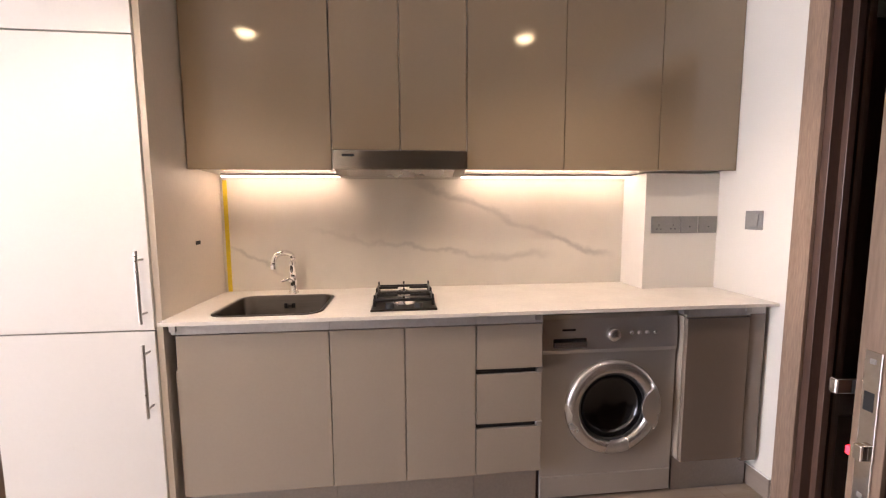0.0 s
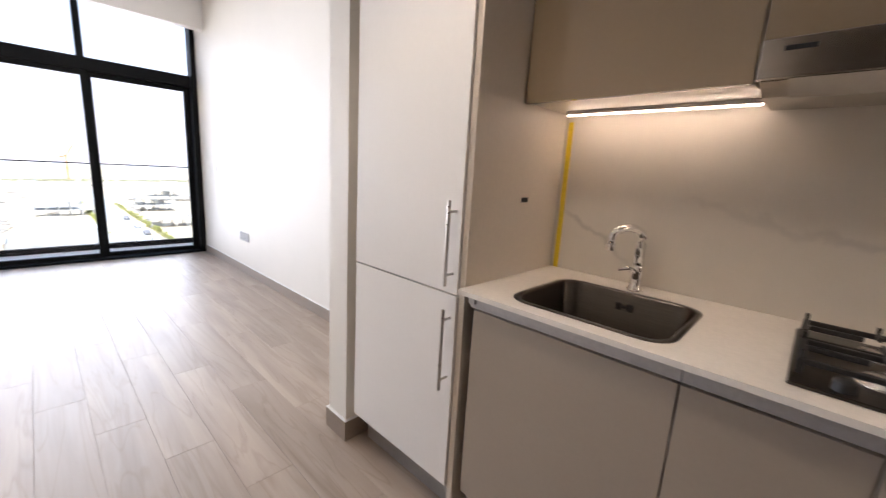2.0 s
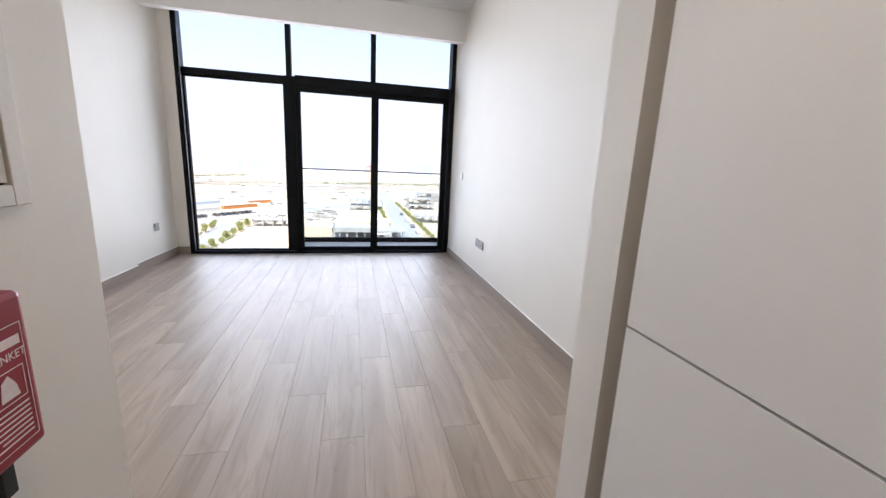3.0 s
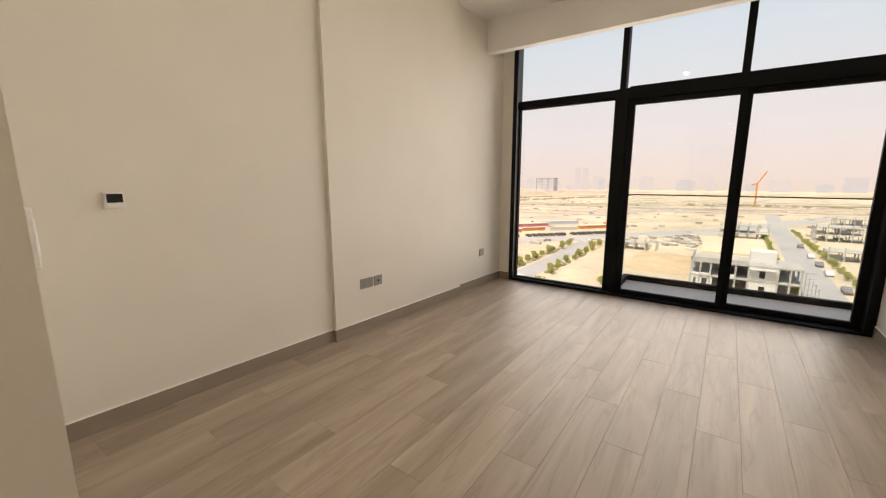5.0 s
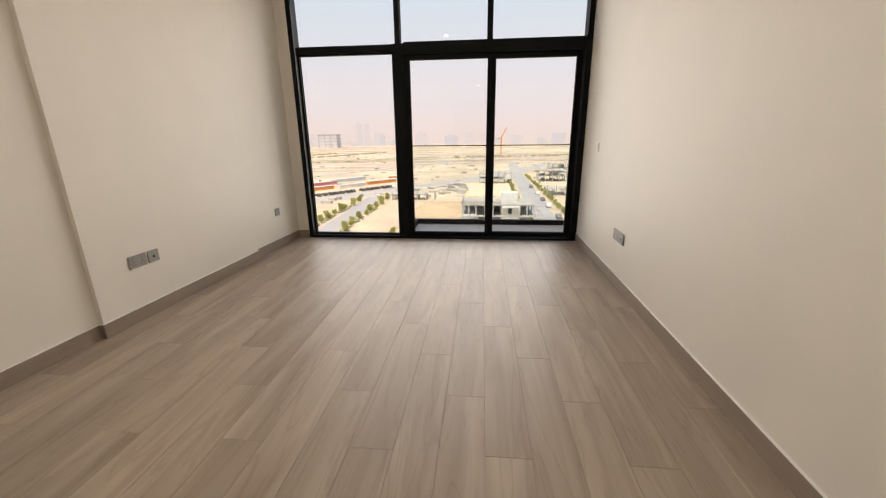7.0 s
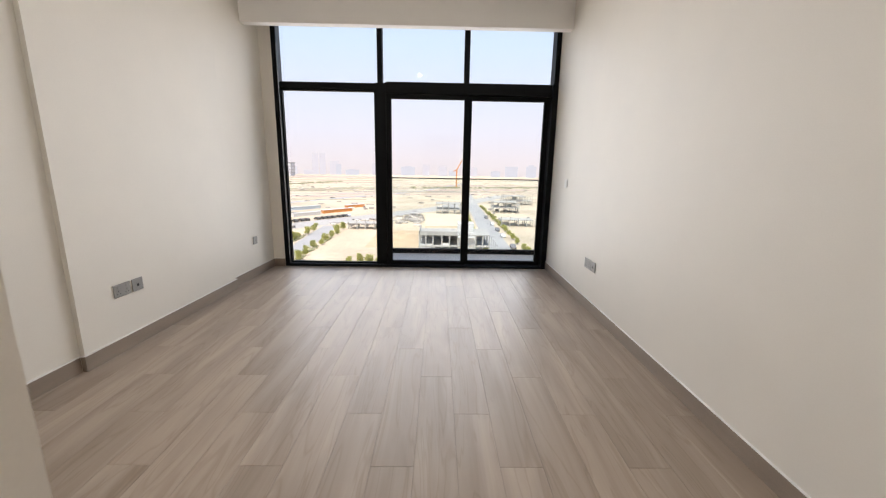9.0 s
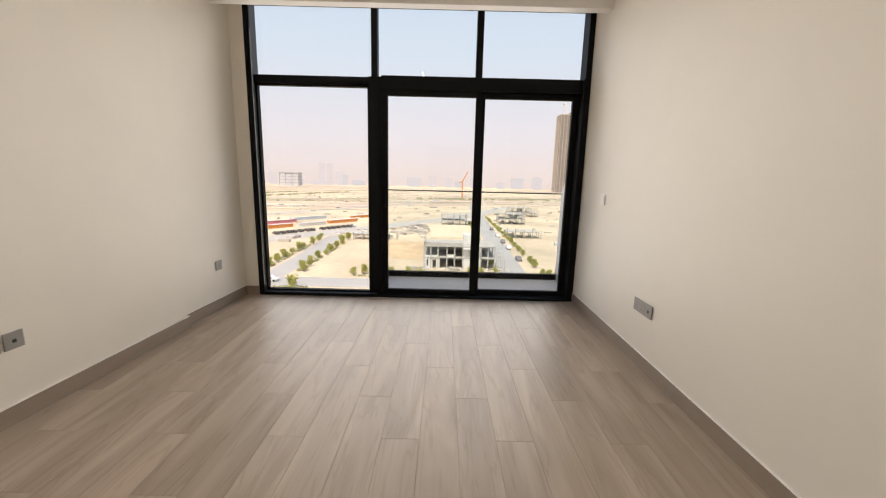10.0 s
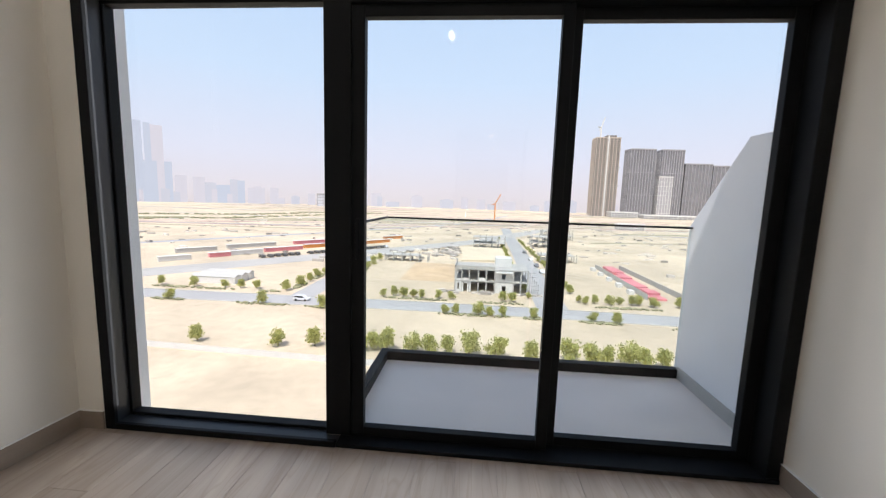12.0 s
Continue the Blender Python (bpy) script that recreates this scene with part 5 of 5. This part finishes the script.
def corner_villa(x1, y0):
    """The two-storey concrete villa facing the street: open bays, a pale closed block, scaffold and a stepped roof."""
    v = thing("unfinished_villa", (x1 - 7, y0 + 12, GZ), "two-storey concrete villa shell with dark open bays", "building")
    x0 = x1 - 13
    z = [GZ, GZ + 3.9, GZ + 7.8]
    for k in (1, 2):
        part("slab", box(x0, x1, y0, y0 + 24, z[k] - 0.4, z[k]), CONCRETE, v)
    part("back_wall", box(x0, x0 + 0.3, y0 + 0.2, y0 + 23.8, GZ, z[2] - 0.4), CONCRETE, v)
    for s in (0, 1):
        lo, hi = z[s], z[s + 1] - 0.4
        for ya in (0.0, 2.2, 4.6, 7.6, 10.2, 13.0, 19.0, 21.4, 23.6):
            part("column", box(x1 - 0.5, x1 - 0.05, y0 + ya, y0 + ya + 0.4, lo, hi), CONCRETE, v)
            part("column", box(x1 - 7, x1 - 6.6, y0 + ya, y0 + ya + 0.4, lo, hi), CONCRETE, v)
        part("cross_wall", box(x1 - 12.6, x1 - 0.6, y0 + 7.7, y0 + 7.9, lo, hi), CONCRETE, v)
    lo, hi = z[0], z[1] - 0.4
    for a, b, za, zb in ((0.4, 2.2, 0.0, 0.8), (0.4, 1.0, 0.8, 3.0), (1.6, 2.2, 0.8, 3.0), (2.6, 3.0, 0, 3.5), (4.2, 4.6, 0, 3.5), (0.4, 4.6, 3.0, 3.5), (5.0, 5.4, 0, 3.5), (13.4, 19.0, 2.4, 3.5), (13.4, 15.6, 0, 2.4), (16.8, 19.0, 0, 2.4)):
        part("block_wall", box(x1 - 0.42, x1 - 0.12, y0 + a, y0 + b, lo + za, lo + zb), OFFWHITE, v)
    lo = z[1]
    for a, b, za, zb in ((0.4, 2.2, 0.0, 0.5), (2.6, 4.6, 0.0, 0.6), (8.0, 10.2, 0.0, 0.9), (13.4, 15.4, 0, 3.5), (16.6, 19.0, 0, 3.5), (15.4, 16.6, 0, 0.7), (15.4, 16.6, 2.9, 3.5)):
        part("block_wall", box(x1 - 0.42, x1 - 0.12, y0 + a, y0 + b, lo + za, lo + zb), OFFWHITE, v)
    part("projecting_bay", box(x1 - 0.05, x1 + 1.3, y0 + 13.2, y0 + 18.6, z[1] + 2.9, z[1] + 3.3), OFFWHITE, v)
    part("parapet", box(x1 - 0.35, x1, y0, y0 + 13.0, z[2], z[2] + 1.0), CONCRETE, v)
    part("parapet", box(x0, x1, y0, y0 + 0.3, z[2], z[2] + 1.0), CONCRETE, v)
    part("roof_room", box(x0 + 1, x1 - 6, y0 + 13.5, y0 + 19.0, z[2], z[2] + 2.8), OFFWHITE, v)
    for k in range(5):
        yy = y0 + 24.6 + 0.7 * k
        part("scaffold_pole", rod((x1 - 1, yy, GZ), (x1 - 1, yy, GZ + 7.0 - 0.9 * k), 0.08, sides=6), CONCRETE, v)
        part("scaffold_ledger", rod((x1 - 1, y0 + 24, GZ + 1.4 * (k + 1)), (x1 - 1, y0 + 27.6 - 0.3 * k, GZ + 1.4 * (k + 1)), 0.07, sides=6), CONCRETE, v)
    r = random.Random(3)
    rubble = bmesh.new()
    for k in range(70):
        a, b = x1 + r.uniform(0.2, 3.0), y0 + r.choice((r.uniform(-5, 1), r.uniform(6, 13), r.uniform(19, 28)))
        w = r.uniform(0.15, 0.7)
        box(a - w, a + w, b - w * 1.4, b + w * 1.4, GZ, GZ + r.uniform(0.15, 0.8), bm=rubble)
    solo("rubble", rubble, SITEMIX, "rubble and planks beside the unfinished villa", "building materials", "stuff")


SITEMIX = material("site_clutter", (0.50, 0.46, 0.41), 0.9, island=True, per_object=0.55)
corner_villa(-130.3, -5.0)
frame_shell(-252, 10, 12, 20, 2, "distant concrete villa frame under construction", 2)
frame_shell(-268, 47, 12, 18, 2, "distant concrete villa frame under construction", 3)
frame_shell(-206, 43, 10, 18, 1, "low concrete house frame under construction", 4)
frame_shell(-189, -31, 7, 21, 1, "low unfinished concrete frame on open sand", 5, 3.0)
frame_shell(-325, 66, 12, 24, 2, "distant concrete villa frame under construction", 6)
mound = bmesh.new()
bmesh.ops.create_grid(mound, x_segments=24, y_segments=24, size=1.0)
for v_ in mound.verts:
    d = max(0.0, 1 - v_.co.x ** 2 - v_.co.y ** 2)
    v_.co = Vector((-164 + v_.co.x * 20, -15 + v_.co.y * 11, GZ + 0.02 + 2.8 * d ** 1.5 * (0.8 + 0.5 * noise.noise(v_.co * 3))))
structure("sand_mound", mound, material("dug_sand", (0.56, 0.42, 0.27), 0.95, vary=0.14, scale=0.25, fine=0.1, fine_scale=1.5), "heap of orange excavated sand on a plot", "ground")
structure("graded_plot", prism([(-246, -6), (-193, -5), (-196, 18.5), (-247, 19)], "z", GZ - 0.2, GZ + 0.9), material("fresh_sand", (0.66, 0.57, 0.42), 0.95, vary=0.06, scale=0.1), "raised graded plot of pale sand", "ground")

shed = thing("site_shed", (-130, -84, GZ), "three long low pale site sheds side by side", "building")
for k in range(3):
    xa = -135.5 + 4.0 * k
    part("wall", box(xa, xa + 3.4, -92, -77, GZ, GZ + 2.3), OFFWHITE, shed)
    part("roof", prism([(xa - 0.2, GZ + 2.3), (xa + 1.7, GZ + 3.0), (xa + 3.6, GZ + 2.3)], "y", -92.3, -76.7), KERB, shed)

# cars and stored goods along the diagonal road
DIAG = math.degrees(math.atan2(50, -60))


def on_diagonal(u, v):
    """Plan point u metres along the diagonal road and v metres to its far side."""
    a = radians(DIAG)
    return -172 + u * math.cos(a) - v * math.sin(a), -88 + u * math.sin(a) + v * math.cos(a)


def car(x, y, turn_, mat, label):
    c = thing("parked_car", (x, y, GZ + 0.05), label, "car", "parked cars")
    m = Matrix.Translation((x, y, GZ + 0.05)) @ Matrix.Rotation(radians(turn_), 4, "Z")
    bm = prism([(-2.2, 0.35), (2.2, 0.35), (2.25, 0.8), (1.2, 0.95), (0.6, 1.5), (-1.6, 1.55), (-2.2, 1.0)], "y", -0.9, 0.9)
    bm.transform(m)
    part("body", bm, mat, c)
    bm = prism([(1.1, 0.98), (0.58, 1.42), (-1.55, 1.46), (-1.95, 1.02)], "y", -0.915, 0.915)
    bm.transform(m)
    part("windows", bm, BLACKGLASS, c)
    for wx in (-1.35, 1.35):
        for wy in (-0.85, 0.85):
            bm = rod((wx, wy - 0.1, 0.33), (wx, wy + 0.1, 0.33), 0.33, sides=10)
            bm.transform(m)
            part("wheel", bm, RUBBER, c)


car(-109.5, -47.5, 90, CARWHITE, "white car on the street")
for k, x in enumerate((-146, -170, -186, -205, -232)):
    car(x, 30.0, 0, CARWHITE if k % 2 else TOWERGLASS, "car parked along the side street")
rnd = random.Random(9)
DARKCAR = material("dark_car_paint", (0.10, 0.095, 0.09), 0.4, vary=0.1)
for k in range(22):
    x, y = on_diagonal(-2 + 3.4 * k + rnd.uniform(-0.4, 0.4), 11)
    if rnd.random() < 0.9:
        car(x, y, DIAG + 90, DARKCAR if rnd.random() < 0.8 else CARWHITE, "dark car in a row along the diagonal road" if k % 5 else "car in a row along the diagonal road")
lot = bmesh.new()
for row in range(7):
    for k in range(40):
        if rnd.random() < 0.7:
            u, v = 26 + 3.4 * k + rnd.uniform(-0.8, 0.8), -11.5 - 6.5 * row + rnd.uniform(-1.0, 1.0)
            x, y = on_diagonal(u, v)
            if x < -197 and (y < -8 or (x < -264 and y < 14)):
                m = Matrix.Translation((x, y, GZ + 0.55)) @ Matrix.Rotation(radians(DIAG + 90 + rnd.uniform(-8, 8)), 4, "Z") @ Matrix.Diagonal((rnd.uniform(3.0, 5.0), 1.8, rnd.uniform(0.5, 1.2), 1))
                bmesh.ops.create_cube(lot, size=1.0, matrix=m)
for k in range(520):
    x, y = rnd.uniform(-640, -150), rnd.uniform(-260, 190)
    if (13 < y < 38) or (-65 < y < 13 and x > -200) or (x > -200 and 38 < y < 72) or (x > -175 and y < 0):
        continue
    a, b, c = rnd.uniform(0.4, 1.3), rnd.uniform(0.5, 2.6), rnd.uniform(0.3, 1.3)
    box(x - a, x + a, y - b, y + b, GZ, GZ + c, bm=lot)
solo("site_materials", lot, SITEMIX, "rows of stored vehicles and building materials on far plots", "building materials", "stuff")
for k, (u, v, ln, mt) in enumerate(((-34, 24, 12, OFFWHITE), (-16, 25, 9, PINKROOF), (-4, 27, 16, OFFWHITE), (16, 29, 20, PINKROOF), (36, 33, 14, ORANGE), (54, 30, 18, OFFWHITE), (78, 33, 22, ORANGE), (-20, 48, 18, KERB), (8, 52, 26, KERB), (44, 52, 24, PINKROOF), (70, 60, 26, BLUEFENCE), (104, 48, 16, ORANGE))):
    x, y = on_diagonal(u, v)
    s = thing("site_cabin", (x, y, GZ), "row of low site cabins and materials", "building", "construction yard")
    m = Matrix.Translation((x, y, GZ)) @ Matrix.Rotation(radians(DIAG), 4, "Z")
    for name, bm, mat in (("cabin", box(-ln / 2, ln / 2, -1.3, 1.3, 0, 2.0, 0.08, segments=1), mt), ("roof", box(-ln / 2 - 0.2, ln / 2 + 0.2, -1.5, 1.5, 2.0, 2.15), OFFWHITE)):
        bm.transform(m)
        part(name, bm, mat, s)

yard = thing("site_yard", (-160, 62, GZ), "long fenced yard with pink sheeting", "yard")
r = random.Random(5)
for k in range(11):
    xa = -190 + 5.4 * k
    w = r.uniform(2.0, 4.2)
    part("sheeting", box(xa, xa + 5.0, 64.5 - w - 0.06 * (xa + 190), 65.5 - 0.05 * (xa + 190), GZ, GZ + r.uniform(0.5, 1.4)), PINKROOF, yard)
    part("fence_panel", box(xa, xa + 5.2, 57.6 - 0.02 * (xa + 190), 57.8 - 0.02 * (xa + 190), GZ, GZ + 1.9), KERB, yard)
    part("fence_panel", box(xa, xa + 5.2, 68.4, 68.6, GZ, GZ + 1.9), CONCRETE, yard)
    if k % 2:
        part("crate", box(xa + 1, xa + 3.6, 53.6, 55.4, GZ, GZ + 1.4), OFFWHITE, yard)


def tower(name, x, y0, y1, depth, top, mat, trim, label, bays=6, floors=0, proud=1.2):
    """A tower whose front stands at x, with ribs on front and near side, floor edges and a crown."""
    t = thing(name, (x - depth / 2, (y0 + y1) / 2, GZ), label, "tower")
    part("core", box(x - depth, x, y0, y1, GZ, top), mat, t)
    for k in range(bays + 1):
        yy = y0 + (y1 - y0) * k / bays
        part("rib", box(x - 0.5, x + proud, yy - 0.5, yy + 0.5, GZ, top), trim, t)
    n = max(2, int(depth / ((y1 - y0) / bays)))
    for k in range(1, n + 1):
        xx = x - depth * k / n
        part("rib", box(xx - 0.5, xx + 0.5, y0 - proud, y0 + 0.5, GZ, top), trim, t)
    for k in range(floors):
        z = GZ + (top - GZ) * (k + 1) / (floors + 1)
        part("floor_edge", box(x - depth - 0.8, x + 0.8, y0 - 0.8, y1 + 0.8, z - 0.45, z + 0.45), trim, t)
    part("crown", box(x - depth - 1, x + 1.3, y0 - 1, y1 + 1, top, top + 2.5), trim, t)
    return t


# Solid core: the shade of the open floors is put into its colour.
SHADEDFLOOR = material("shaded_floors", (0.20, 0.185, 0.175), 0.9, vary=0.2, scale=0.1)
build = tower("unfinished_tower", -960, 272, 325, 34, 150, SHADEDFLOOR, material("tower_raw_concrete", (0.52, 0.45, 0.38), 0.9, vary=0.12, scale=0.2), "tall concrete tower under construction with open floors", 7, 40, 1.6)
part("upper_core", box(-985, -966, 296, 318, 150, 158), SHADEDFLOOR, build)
part("hoist_mast", box(-958, -955, 296, 299, GZ, 156), OFFWHITE, build)
for k in range(6):
    part("protection_screen", box(-958.5, -957.5, 268 + (k % 2) * 54, 273 + (k % 2) * 54, 20 + 21 * k, 22.5 + 21 * k), CONCRETE, build)
cr = thing("tower_crane", (-975, 284, GZ), "pale tower crane on the unfinished tower", "crane")
part("mast", box(-976.2, -973.8, 282.8, 285.2, GZ, 178), OFFWHITE, cr)
part("jib", tube([(-975, 279, 170), (-975, 284, 176), (-975, 291, 200)], 1.2, sides=5), OFFWHITE, cr)
part("counter_jib", tube([(-975, 284, 176), (-975, 277, 178)], 1.4, sides=5), CONCRETE, cr)
tower("tower_block", -990, 362, 419, 40, 130, TOWERGLASS, TOWERPALE, "tall grey residential tower with vertical ribs", 9, 2)
tower("tower_block", -995, 436, 486, 40, 130, TOWERGLASS, TOWERPALE, "tall grey residential tower with vertical ribs", 9, 2)
tower("tower_block", -984, 429, 460, 14, 66, TOWERPALE, OFFWHITE, "pale lower block between two towers", 5, 8, 0.6)
tower("tower_block", -1000, 494, 554, 44, 99, TOWERGLASS, TOWERPALE, "broad dark grey residential tower", 8, 2)
tower("tower_block", -1004, 560, 630, 44, 96, TOWERGLASS, TOWERPALE, "broad dark grey residential tower", 8, 2)
tower("podium_block", -905, 300, 356, 30, -19, TOWERPALE, OFFWHITE, "stepped pale building at the foot of the tower", 8, 2, 0.6)
tower("podium_block", -880, 360, 480, 30, -23, TOWERPALE, OFFWHITE, "long low pale building before the towers", 12, 1, 0.6)
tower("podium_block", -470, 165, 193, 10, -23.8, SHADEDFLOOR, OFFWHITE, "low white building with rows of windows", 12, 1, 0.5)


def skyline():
    """The far skyline on the backdrop beyond a kilometre: towers of uneven height, some stepped, haze painted in as
    pale glow.
    """
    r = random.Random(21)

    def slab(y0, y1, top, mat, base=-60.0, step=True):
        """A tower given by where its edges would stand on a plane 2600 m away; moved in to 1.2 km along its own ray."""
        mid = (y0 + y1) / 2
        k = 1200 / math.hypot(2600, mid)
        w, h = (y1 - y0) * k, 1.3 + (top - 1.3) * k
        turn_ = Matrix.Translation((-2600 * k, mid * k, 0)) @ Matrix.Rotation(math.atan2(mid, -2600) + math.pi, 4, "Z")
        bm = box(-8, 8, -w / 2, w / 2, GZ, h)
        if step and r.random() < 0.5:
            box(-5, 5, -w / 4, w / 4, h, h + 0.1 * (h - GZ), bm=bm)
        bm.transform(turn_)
        structure("backdrop_skyline", bm, mat, "far skyline tower, haze painted in as pale glow", "skyline")
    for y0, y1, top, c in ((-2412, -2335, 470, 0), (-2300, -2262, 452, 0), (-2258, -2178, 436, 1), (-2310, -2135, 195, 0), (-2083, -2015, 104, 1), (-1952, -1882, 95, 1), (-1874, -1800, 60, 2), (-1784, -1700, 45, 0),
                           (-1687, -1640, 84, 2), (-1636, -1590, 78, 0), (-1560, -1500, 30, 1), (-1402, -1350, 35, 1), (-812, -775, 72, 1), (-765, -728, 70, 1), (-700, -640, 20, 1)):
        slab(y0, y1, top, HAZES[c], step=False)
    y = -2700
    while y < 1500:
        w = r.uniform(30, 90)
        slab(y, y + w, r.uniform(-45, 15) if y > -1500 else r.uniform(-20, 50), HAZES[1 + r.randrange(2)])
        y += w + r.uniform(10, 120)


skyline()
# Haze is painted into the office block's pale base colour.
tower("office_block", -990, -409, -362, 26, 1, material("office_slab_hazed", (0.58, 0.59, 0.63), 0.6, vary=0.08, scale=0.05), TOWERPALE, "slab block in the distance, haze put into its grey", 3, 3)
rnd = random.Random(33)
TRACKS = [material("dirt_track", (0.42, 0.34, 0.26), 0.95, vary=0.15, scale=0.05), material("grey_gravel", (0.37, 0.35, 0.34), 0.95, vary=0.2, scale=0.08), material("dusty_verge", (0.33, 0.32, 0.21), 0.95, vary=0.25, scale=0.1), material("pale_berm", (0.63, 0.54, 0.43), 0.95, vary=0.1, scale=0.05), material("rosy_gravel", (0.50, 0.36, 0.32), 0.95, vary=0.1, scale=0.05)]
for k in range(110):
    x, y, ln = rnd.uniform(-1100, -300), rnd.uniform(-620, 420), rnd.uniform(100, 460)
    w = rnd.uniform(1.2, 6.5) * (0.5 + abs(x) / 420)
    slope = -32 if y < -60 and x > -600 else -10
    if x > -430 and y - ln / 2 < 40 and y + ln / 2 > 14:
        y = -60 - ln / 2
    bm = box(x - w / 2, x + w / 2, y - ln / 2, y + ln / 2, GZ - 0.2, GZ + 0.06 + 0.003 * k)
    bm.transform(Matrix.Translation((x, y, 0)) @ Matrix.Rotation(radians(slope + rnd.uniform(-6, 6)) * -1, 4, "Z") @ Matrix.Translation((-x, -y, 0)))
    structure("track", bm, TRACKS[k % 5], "unpaved site track or low bank in the sand", "track")
c2 = thing("tower_crane", (-560, 27, GZ), "orange tower crane on a distant site", "crane")
part("mast", box(-560.8, -559.2, 26.2, 27.8, GZ, GZ + 25), ORANGE, c2)
part("jib", tube([(-560, 22, GZ + 23), (-560, 27, GZ + 25), (-560, 34, GZ + 38)], 0.7, sides=5), ORANGE, c2)

# ---- floor pieces ----
floor = structure("floor", box(-6.05, 3.15, -1.0, RIGHT, -0.12, -0.003), GROUT, "grey-brown wood-look plank tile floor", "floor")
PW, PL, GAP = 0.19, 1.13, 0.0008
shared = {}
fb = ORIGIN[floor.name]


def plank(x0, x1, y0, y1):
    key = (round(x1 - x0, 3), round(y1 - y0, 3))
    if key not in shared:
        bm = box(-key[0] / 2, key[0] / 2, -key[1] / 2, key[1] / 2, -0.006, 0.0)
        top = [v for v in bm.verts if v.co.z > -0.001]
        bmesh.ops.bevel(bm, geom=[e for e in bm.edges if all(v in top for v in e.verts)], offset=0.0008, segments=1, affect="EDGES")
        me = bpy.data.meshes.new("plank")
        bm.to_mesh(me)
        bm.free()
        me.materials.append(FLOORTILE)
        shared[key] = me
    ob = new("plank", shared[key])
    ob.parent = floor
    ob.location = Vector(((x0 + x1) / 2, (y0 + y1) / 2, 0.0)) - fb


XA, XB = -5.945, 1.95
k = math.floor((-1.0 - 1.02) / PW)
while 1.02 + k * PW < RIGHT:
    y0, y1 = max(-1.0, 1.02 + k * PW + GAP / 2), min(RIGHT, 1.02 + (k + 1) * PW - GAP / 2)
    end = -2.43 - 0.375 * ((-k) % 3)
    n0 = math.floor((XA - end) / PL)
    while end + n0 * PL < XB:
        x0, x1 = max(XA, end + n0 * PL + GAP / 2), min(XB, end + (n0 + 1) * PL - GAP / 2)
        if x1 - x0 > 0.03 and y1 - y0 > 0.02:
            plank(x0, x1, y0, y1)
        n0 += 1
    k += 1
